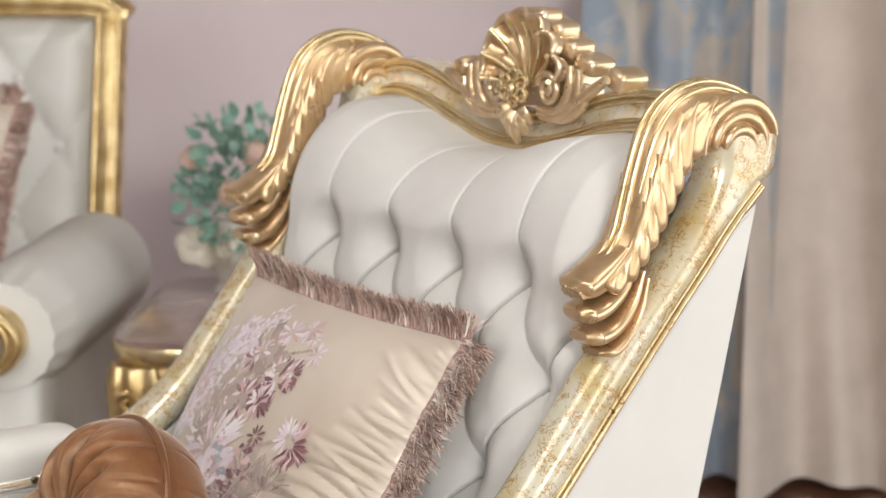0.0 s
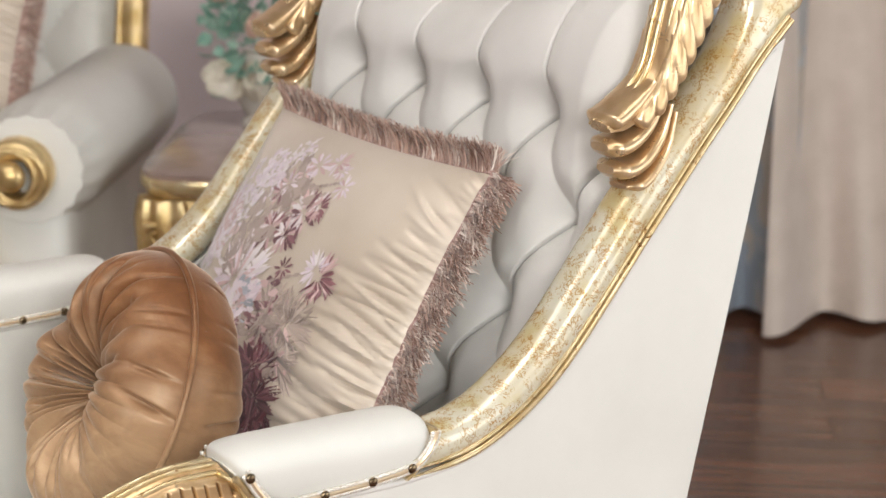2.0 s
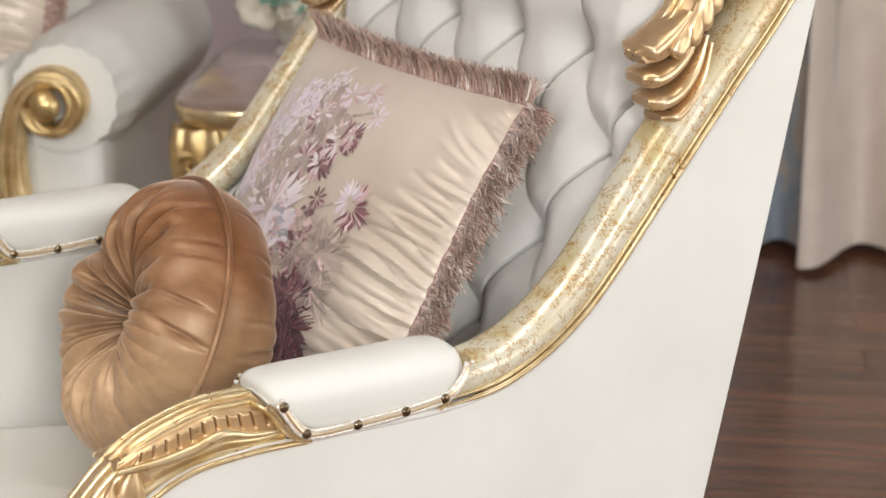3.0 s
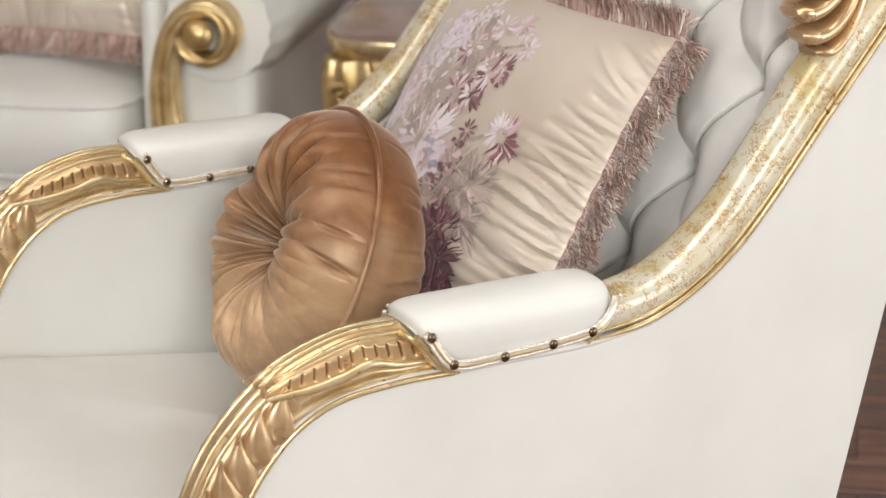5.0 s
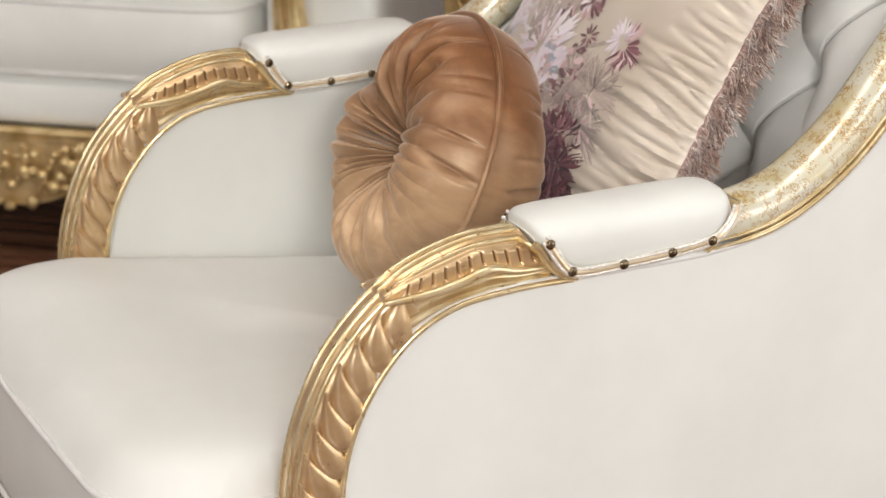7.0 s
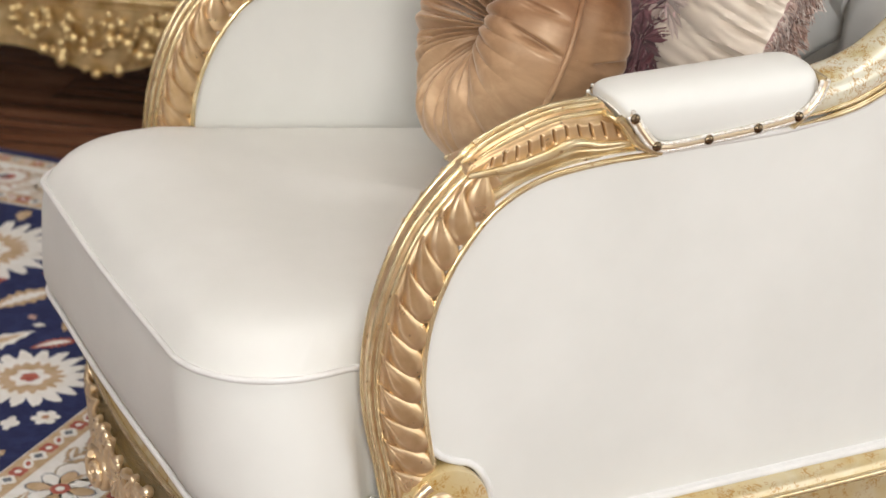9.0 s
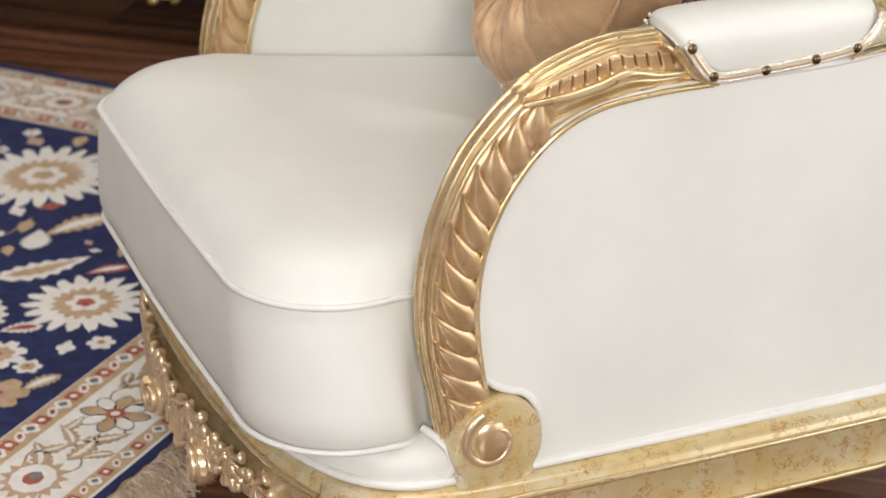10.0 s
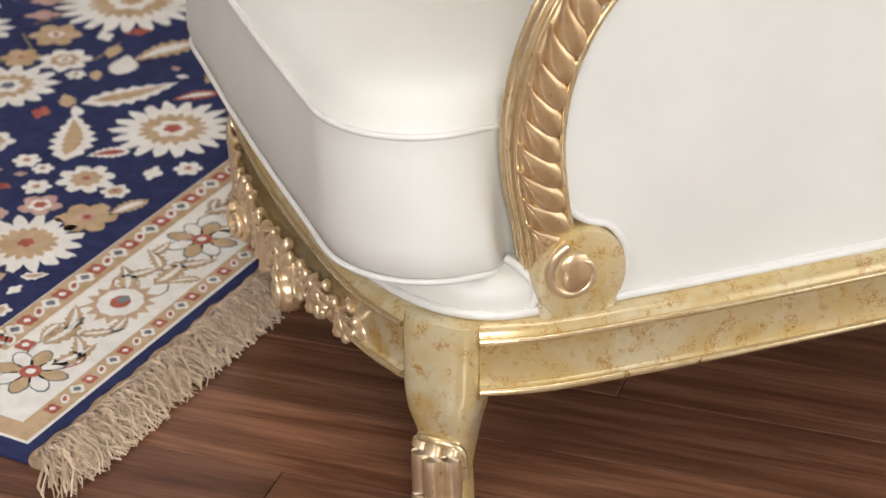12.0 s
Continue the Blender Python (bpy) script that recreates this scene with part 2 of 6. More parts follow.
PETAL = grainy("ivory_petal", (0.66, 0.60, 0.47), (0.76, 0.71, 0.60), 0.6, 30, bump_by=0.2)
PETAL_PEACH = grainy("peach_petal", (0.68, 0.44, 0.34), (0.74, 0.54, 0.45), 0.6, 30, bump_by=0.2)
PORCELAIN = grainy("ivory_porcelain", (0.7, 0.66, 0.58), (0.78, 0.74, 0.67), 0.2, 10, coat=0.5)
BLACK_SHEET = grainy("black_underseat", (0.01, 0.009, 0.008), (0.02, 0.018, 0.016), 0.9, 30)
MAUVE_CLOTH = grainy("mauve_velvet", (0.25, 0.15, 0.14), (0.36, 0.23, 0.21), 0.7, 14, sheen=0.4)
# glowing face of the added ceiling panels
PANEL_GLOW = bpy.data.materials.new("added_panel_glow")
PANEL_GLOW.use_nodes = True
PANEL_GLOW.node_tree.nodes["Principled BSDF"].inputs["Emission Color"].default_value = (1, 0.95, 0.9, 1)
PANEL_GLOW.node_tree.nodes["Principled BSDF"].inputs["Emission Strength"].default_value = 3.0

# ---- building tools ----
def part(name, bm, material, parent=None, label="", smooth=True):
    """Links a bmesh as one mesh object, under a thing or a part."""
    bmesh.ops.recalc_face_normals(bm, faces=bm.faces)
    me = bpy.data.meshes.new(name)
    bm.to_mesh(me)
    bm.free()
    me.materials.append(material)
    if smooth:
        me.polygons.foreach_set("use_smooth", [True] * len(me.polygons))
        me.set_sharp_from_angle(angle=radians(50))
    ob = new(name, me)
    if parent:
        ob.parent = parent
    if label:
        tagged(ob, label)
    return ob


def raw(name, verts, faces, material, parent=None, label="", smooth=False):
    me = bpy.data.meshes.new(name)
    me.from_pydata(verts, [], faces)
    me.materials.append(material)
    if smooth:
        me.polygons.foreach_set("use_smooth", [True] * len(me.polygons))
    ob = new(name, me)
    if parent:
        ob.parent = parent
    if label:
        tagged(ob, label)
    return ob


def thing(name, label, category, group="", kind="", at=(0, 0, 0), turn=0.0):
    ob = new(name)
    ob.empty_display_size = 0.1
    ob.matrix_world = pose(*at, 0, 0, turn)
    return tagged(ob, label, category, group, kind)


def curve(points, count):
    """A smooth line through the points, evenly spaced."""
    pts = [Vector(p) for p in points]
    ext = [2 * pts[0] - pts[1]] + pts + [2 * pts[-1] - pts[-2]]
    dense = []
    for i in range(1, len(ext) - 2):
        a, b, c, d = ext[i - 1:i + 3]
        for k in range(24):
            u = k / 24
            dense.append(0.5 * ((2 * b) + (c - a) * u + (2 * a - 5 * b + 4 * c - d) * u * u + (3 * b - a - 3 * c + d) * u ** 3))
    dense.append(pts[-1])
    run = [0.0]
    for p, q in zip(dense, dense[1:]):
        run.append(run[-1] + (q - p).length)
    out, j = [], 0
    for i in range(count):
        s = run[-1] * i / (count - 1)
        while j < len(run) - 2 and run[j + 1] < s:
            j += 1
        u = (s - run[j]) / max(run[j + 1] - run[j], 1e-9)
        out.append(dense[j].lerp(dense[j + 1], min(1, max(0, u))))
    return out


def loft(rings, close_ring=True, caps=True, wrap=False):
    """A skin over rings of points."""
    bm = bmesh.new()
    rows = [[bm.verts.new(p) for p in ring] for ring in rings]
    n = len(rows[0])
    pairs = list(zip(rows, rows[1:])) + ([(rows[-1], rows[0])] if wrap else [])
    for a, b in pairs:
        for i in range(n if close_ring else n - 1):
            j = (i + 1) % n
            bm.faces.new((a[i], a[j], b[j], b[i]))
    if caps and close_ring and not wrap:
        bm.faces.new(rows[0][::-1])
        bm.faces.new(rows[-1])
    return bm


def frames(path, side=None):
    out = []
    for i, p in enumerate(path):
        t = (path[min(i + 1, len(path) - 1)] - path[max(i - 1, 0)]).normalized()
        s = Vector(side) if side else (t.cross(Vector((0, 0, 1))) if abs(t.z) < 0.95 else Vector((1, 0, 0)))
        s = (s - t * s.dot(t)).normalized()
        out.append((p, t, s, t.cross(s).normalized()))
    return out


def sweep(path, section, side=None, caps=True):
    """section(u) gives the ring of (a, b): a along the side vector, b across it."""
    last = len(path) - 1
    return loft([[p + a * s + b * n for a, b in section(i / last)] for i, (p, t, s, n) in enumerate(frames(path, side))], caps=caps)


def tube(path, radius, sides=10, side=None, wrap=False):
    ring = [(math.cos(2 * math.pi * k / sides), math.sin(2 * math.pi * k / sides)) for k in range(sides)]
    fr = frames(path, side)
    last = len(path) - 1
    rad = radius if callable(radius) else (lambda u: radius)
    return loft([[p + rad(i / last) * (a * s + b * n) for a, b in ring] for i, (p, t, s, n) in enumerate(fr)], wrap=wrap)


def rounded(w, d, power=4.0, count=28):
    """A rounded rectangle ring of half sizes w and d."""
    out = []
    for k in range(count):
        a = 2 * math.pi * k / count
        c, s = math.cos(a), math.sin(a)
        out.append((w * math.copysign(abs(c) ** (2 / power), c), d * math.copysign(abs(s) ** (2 / power), s)))
    return out


def join(*bms):
    base = bms[0]
    for b in bms[1:]:
        me = bpy.data.meshes.new("tmp")
        b.to_mesh(me)
        b.free()
        base.from_mesh(me)
        bpy.data.meshes.remove(me)
    return base


def box(x0, x1, y0, y1, z0, z1, bevel=0.0, segments=2):
    bm = bmesh.new()
    bmesh.ops.create_cube(bm, size=1, matrix=Matrix.LocRotScale(((x0 + x1) / 2, (y0 + y1) / 2, (z0 + z1) / 2), None, (x1 - x0, y1 - y0, z1 - z0)))
    if bevel:
        bmesh.ops.bevel(bm, geom=bm.edges[:], offset=bevel, segments=segments, affect="EDGES", profile=0.5)
    return bm


def ball(at, r, squash=(1, 1, 1), u=12, v=8, turn=None):
    bm = bmesh.new()
    m = Matrix.Translation(at) @ (turn or Matrix()) @ Matrix.Diagonal((*[r * s for s in squash], 1))
    bmesh.ops.create_uvsphere(bm, u_segments=u, v_segments=v, radius=1, matrix=m)
    return bm


def turned(profile, count=24, at=(0, 0, 0)):
    """A turned shape from (radius, height) pairs."""
    x, y, z = at
    return loft([[(x + r * math.cos(2 * math.pi * k / count), y + r * math.sin(2 * math.pi * k / count), z + h) for k in range(count)] for r, h in profile])


def smoothstep(a, b, x):
    u = min(1, max(0, (x - a) / (b - a)))
    return u * u * (3 - 2 * u)


def placed(bm, m):
    bm.transform(m)
    return bm


# the room's own axes: V along the back wall, N from the back wall into the room
ROOM = Matrix(((RV.x, -RN.x, 0, 0), (RV.y, -RN.y, 0, 0), (0, 0, 1, 0), (0, 0, 0, 1)))  # local x = V, local y = -N


def room(v, n, z):
    return ROOM @ Vector((v, -n, z))

# ---- the room ----
BACK, FRONT, LEFT, RIGHT, TOP = -2.95, 4.5, -3.6, 3.4, 2.95   # n, n, v, v, z


def wall_piece(name, v0, v1, n0, n1, z0, z1, mat, label, category="wall"):
    bm = placed(box(v0, v1, -n1, -n0, z0, z1), ROOM)
    ob = part(name, bm, mat, smooth=False)
    return tagged(ob, label, category, kind="structure")


wall_piece("wall_back", LEFT - 0.12, RIGHT + 0.12, BACK - 0.12, BACK, 0, TOP, WALL, "smooth mauve pink painted wall behind the sofa")


def wall_with_opening(name, along_v, at, a0, a1, w0, w1, sill, head, label):
    """A wall with one opening; along_v: it runs along V, at this n; else along N, at this v."""
    t = 0.12
    bm = bmesh.new()
    for b0, b1, z0, z1 in ((a0, w0, 0, TOP), (w1, a1, 0, TOP), (w0, w1, 0, sill), (w0, w1, head, TOP)):
        piece = box(b0, b1, -at - t, -at, z0, z1) if along_v else box(at, at + t, -b1, -b0, z0, z1)
        bm = join(bm, piece)
    ob = part(name, placed(bm, ROOM), WALL_DARKENED, smooth=False)
    tagged(ob, label, "wall", kind="structure")
    return ob


wall_piece("wall_left", LEFT - 0.12, LEFT, BACK, FRONT, 0, TOP, WALL_DARKENED, "deep mauve painted side wall")
# unseen walls; their openings are added to hold the area lamps
wall_with_opening("wall_front", True, FRONT, LEFT, RIGHT, -2.1, 2.7, 1.0, 2.8, "deep mauve wall with a wide window opening")
wall_with_opening("wall_right", False, RIGHT, BACK, FRONT, -1.4, 1.6, 0.3, 2.6, "deep mauve wall with a tall window opening")
tagged(part("ceiling", placed(box(LEFT - 0.12, RIGHT + 0.12, -FRONT - 0.12, -BACK + 0.12, TOP, TOP + 0.1), ROOM), CEILING, smooth=False), "plain grey painted ceiling", "ceiling", kind="structure")

floor = tagged(part("floor", placed(box(LEFT - 0.12, RIGHT + 0.12, -FRONT - 0.12, -BACK + 0.12, -0.1, -0.004), ROOM), SUBFLOOR, smooth=False), "reddish brown walnut laminate plank floor", "floor", kind="structure")


def build_planks():
    rng = random.Random(5)
    length, width = 1.2, 0.125
    shapes = {}

    def shape(l):
        key = round(l, 2)
        if key not in shapes:
            bm = box(-key / 2 + 0.0006, key / 2 - 0.0006, -width / 2 + 0.0006, width / 2 - 0.0006, -0.004, 0.0)
            bmesh.ops.bevel(bm, geom=[e for e in bm.edges if all(v.co.z > -0.001 for v in e.verts)], offset=0.0007, segments=1, affect="EDGES")
            me = bpy.data.meshes.new("plank")
            bm.to_mesh(me)
            bm.free()
            me.materials.append(PLANK)
            shapes[key] = me
        return shapes[key]

    rest = bmesh.new()
    row = 0
    n = BACK + width / 2
    while n < FRONT:
        start = LEFT - rng.choice((0.0, 0.3, 0.6, 0.9))
        while start < RIGHT:
            v = max(start, LEFT)
            l = min(start + length, RIGHT) - v
            if l > 0.05:
                mid = (v + l / 2, n)
                if -2.95 < n < 1.35 and -1.9 < mid[0] < 2.3:
                    ob = new("plank", shape(l))
                    ob.matrix_world = ROOM @ pose(mid[0], -mid[1], 0)
                    ob.parent = floor
                else:
                    rest = join(rest, placed(box(-l / 2 + 0.0006, l / 2 - 0.0006, -width / 2 + 0.0006, width / 2 - 0.0006, -0.004, 0.0), pose(mid[0], -mid[1], 0)))
            start += length
        n += width
        row += 1
    rest = tagged(part("planks", rest, PLANK, floor, "walnut planks further off", smooth=False), kind="stuff")
    rest.matrix_world = ROOM


def curtain(name, mat, v0, v1, n, z0, z1, folds, depth, label, seed, flare=0.0):
    rng = random.Random(seed)
    phase = [rng.uniform(0, 6.28) for _ in range(4)]
    cols, rows = max(110, folds * 14), 60
    rings = []
    for j in range(rows + 1):
        w = j / rows
        z = z0 + (z1 - z0) * w
        low = (1 - w) ** 3
        ring = []
        for i in range(cols + 1):
            u = i / cols
            a = u * folds * 2 * math.pi
            d = math.sin(a + phase[0] + 0.5 * math.sin(2.2 * w + phase[1])) + 0.45 * math.sin(0.53 * a + phase[2] + 1.3 * w) + 0.2 * math.sin(2.1 * a + phase[3])
            d += low * 0.5 * math.sin(2.3 * a + 9 * w) + 0.16 * math.sin(1.7 * a + 7 * w + phase[2])
            vv = v0 + (v1 - v0) * u + 0.012 * math.sin(a * 0.5 + phase[1] + 3 * w)
            nn = n + depth * d * (0.75 + 0.25 * w) + flare * low * (1 + 0.4 * math.sin(5 * u + phase[0]))
            ring.append((vv, -nn, z + (0.012 * math.sin(a * 0.7) * low)))
        rings.append(ring)
    front = rings
    back = [[(x, y + 0.006, z) for x, y, z in ring] for ring in rings]
    bm = loft([f + b[::-1] for f, b in zip(front, back)])
    root = tagged(part(name, placed(bm, ROOM), mat), label, "curtain")
    return root


curtain("curtain", CURTAIN, 1.09, 2.35, -2.74, 0.012, 2.85, 3, 0.075, "heavy beige curtain pooling slightly on the floor", 4, 0.06)
curtain("curtain", DAMASK, 0.735, 1.16, -2.71, 0.02, 2.85, 2, 0.040, "pale blue damask curtain with gold scroll pattern", 8, 0.02)


# unseen panels, added to house the overhead fill lamps
def added_light_panel(v, n):
    root = thing("added_light_panel", "flush white ceiling light panel, switched on", "ceiling light", "ceiling lights")
    m = ROOM @ pose(v, -n, TOP)
    rim = join(box(-1.22, 1.22, -0.27, -0.25, -0.03, 0), box(-1.22, 1.22, 0.25, 0.27, -0.03, 0), box(-1.22, -1.2, -0.25, 0.25, -0.03, 0), box(1.2, 1.22, -0.25, 0.25, -0.03, 0))
    part("frame", placed(rim, m), PLINTH, root, smooth=False)
    part("diffuser", placed(box(-1.2, 1.2, -0.25, 0.25, -0.012, 0), m), PANEL_GLOW, root, smooth=False)


added_light_panel(0.6, 0.4)
added_light_panel(-1.2, 0.4)

# ---- the armchair: x across, front towards -y; side shapes are (y, z) ----
armchair = thing("armchair", "cream leather armchair with carved gold and marbled lacquer frame", "armchair", at=(0.0215, 0, 0))

ARM_FRONT = [(0.052, 0.285), (0.046, 0.330), (0.037, 0.378), (0.034, 0.425), (0.040, 0.473), (0.054, 0.518), (0.076, 0.561), (0.108, 0.597), (0.136, 0.617)]
RAIL_LOW = [(0.458, 0.618), (0.494, 0.622), (0.528, 0.629), (0.562, 0.643), (0.597, 0.664), (0.632, 0.692), (0.666, 0.728), (0.701, 0.770), (0.741, 0.819), (0.781, 0.867), (0.818, 0.911), (0.855, 0.953), (0.892, 0.997), (0.930, 1.034), (0.954, 1.050), (0.961, 1.090)]
RAIL_UP = [(0.470, 0.664), (0.494, 0.667), (0.521, 0.672), (0.552, 0.685), (0.587, 0.709), (0.622, 0.742), (0.654, 0.781), (0.688, 0.824), (0.718, 0.863), (0.756, 0.906), (0.797, 0.951), (0.836, 0.999), (0.858, 1.036), (0.866, 1.062), (0.866, 1.096)]
PANEL_TOP = [(0.136, 0.590), (0.175, 0.608), (0.230, 0.616), (0.300, 0.616), (0.362, 0.616), (0.440, 0.616), (0.494, 0.621), (0.530, 0.628), (0.564, 0.642), (0.599, 0.663), (0.634, 0.691), (0.668, 0.727), (0.703, 0.769), (0.743, 0.818), (0.783, 0.866), (0.820, 0.910), (0.857, 0.952), (0.894, 0.996), (0.924, 1.017)]
PANEL_FRONT = [(0.117, 0.242), (0.129, 0.285), (0.113, 0.320), (0.089, 0.331), (0.070, 0.345), (0.062, 0.368), (0.059, 0.417), (0.065, 0.469), (0.079, 0.513), (0.102, 0.555), (0.136, 0.592)]
BACK_EDGE = [(0.924, 1.017), (0.870, 0.770), (0.812, 0.520), (0.745, 0.239)]
INNER, OUTER = 0.326, 0.373          # the arm's faces


def side_outline():
    pts = curve([Vector((0, *p)) for p in PANEL_FRONT], 40)[:-1] + curve([Vector((0, *p)) for p in PANEL_TOP], 60)[:-1] + curve([Vector((0, *p)) for p in BACK_EDGE], 20)
    return pts


def side_panel(sign):
    """The upholstered side: a flat padded board with its rims under the welts."""
    outline = []
    for p in side_outline():
        if not outline or (p - outline[-1]).length > 0.001:
            outline.append(p)
    bm = bmesh.new()
    face = bm.faces.new([bm.verts.new((INNER * sign, p.y, p.z)) for p in outline])
    grown = bmesh.ops.extrude_face_region(bm, geom=[face])
    bmesh.ops.translate(bm, verts=[v for v in grown["geom"] if isinstance(v, bmesh.types.BMVert)], vec=((OUTER - INNER) * sign, 0, 0))
    bmesh.ops.triangulate(bm, faces=[f for f in bm.faces if len(f.verts) > 4], ngon_method="EAR_CLIP")
    return bm


def offset(path, d):
    """The same side line, moved d to its left."""
    line = curve([Vector((0, *p)) for p in path], 40)
    return [(q.y - t.z * d, q.z + t.y * d) for q, t, _, _ in frames(line, (1, 0, 0))]


def relief_band(edge_a, edge_b, face, height, samples=320, across=30):
    """A carved board between two side lines of (y, z), alike on both faces; face(v) is the half thickness, height(u, v) the carving."""
    la, lb = curve([Vector((0, *p)) for p in edge_a], samples), curve([Vector((0, *p)) for p in edge_b], samples)
    rings = []
    for i, (p, q) in enumerate(zip(la, lb)):
        u = i / (samples - 1)
        near = []
        for k in range(across + 1):
            v = k / across
            c = p.lerp(q, v)
            near.append((face(v) + height(u, v), c.y, c.z))
        rings.append(near + [(-x, y, z) for x, y, z in reversed(near)])
    return loft(rings)


def lobe(s):
    """One gouged leaf lobe over 0..1: a steep side, a hollow and a thin vein."""
    s %= 1.0
    return 0.95 * min(1.0, s / 0.13) ** 0.6 * (1 - smoothstep(0.30, 1.0, s)) ** 0.55 - 0.20 * math.exp(-((s - 0.50) / 0.07) ** 2)


def between(edge_a, edge_b, count=200):
    """P(u, v) over the field between two side lines."""
    la, lb = curve([Vector((0, *p)) for p in edge_a], count), curve([Vector((0, *p)) for p in edge_b], count)

    def at(u, v):
        f = min(1, max(0, u)) * (count - 1)
        i = min(int(f), count - 2)
        return la[i].lerp(la[i + 1], f - i).lerp(lb[i].lerp(lb[i + 1], f - i), v)
    return at


def leaflet(at, u0, u1, v0, v1, x, wide, thick, bow=1.6, tip=0.80):
    """A comma-shaped carved leaf from a point at (u0, v0) to a round end at (u1, v1), standing out of the face at x."""
    line = []
    for k in range(27):
        f = k / 26
        q = at(u0 + (u1 - u0) * f, v0 + (v1 - v0) * f ** bow)
        line.append(Vector((x, q.y, q.z)))

    def section(u):
        swell = (0.06 + 0.94 * smoothstep(0.0, 0.72, u)) * math.sqrt(max(0.02, 1 - max(0, (u - tip) / (1.003 - tip)) ** 2))
        ring = []
        for k in range(22):
            a = 2 * math.pi * k / 22
            c, q = math.cos(a), math.sin(a)
            cut = 1 - 0.42 * math.exp(-((q - 0.18) / 0.14) ** 2) * (1 - smoothstep(0.55, 0.9, u))
            ring.append((thick * (0.35 + 0.65 * swell) * c * cut, wide * swell * math.copysign(abs(q) ** 0.9, q)))
        return ring
    return sweep(line, section, side=(1, 0, 0))


def edge_beads(path, sign, mid, places, parent):
    """Thin gold beads along a carved edge: (inset to the line's left, x from the middle, radius)."""
    for inset, x, r in places:
        line = [Vector(((mid + x) * sign, *q)) for q in offset(path, inset)]
        part("bead", tube(line, lambda u, r=r: r * (0.4 + 0.6 * smoothstep(0, 0.05, u) * smoothstep(1.0, 0.95, u)), 8, side=(1, 0, 0)), GOLD_PALE, parent, "pale gold edge bead")


def beads(v, places, wide=0.022):
    return sum(math.exp(-((v - c) / wide) ** 2) for c in places)


def mirrored(bm, sign, x=0.0):
    bm.transform(Matrix.Translation((x * sign, 0, 0)) @ Matrix.Diagonal((sign, 1, 1, 1)))
    return bm


def scroll_disc(radius, thick, turns=1.35, count=60):
    """A volute: a disc with a raised spiral on its faces, in the (y, z) plane."""
    disc = bmesh.new()
    rings = []
    for x, r in ((-thick, 0.80), (-thick * 0.9, 0.93), (-thick * 0.5, 1.0), (thick * 0.5, 1.0), (thick * 0.9, 0.93), (thick, 0.80)):
        rings.append([(x, radius * r * math.cos(2 * math.pi * k / 36), radius * r * math.sin(2 * math.pi * k / 36)) for k in range(36)])
    disc.free()
    return loft(rings)


def spiral(radius, x, start, turns, fat, sense=1):
    pts = []
    for k in range(70):
        u = k / 69
        a = start + sense * turns * 2 * math.pi * u
        r = radius * (1 - 0.80 * u)
        pts.append(Vector((x, r * math.cos(a), r * math.sin(a))))
    return tube(pts, lambda u: fat * (1 - 0.35 * u), 8, side=(1, 0, 0))


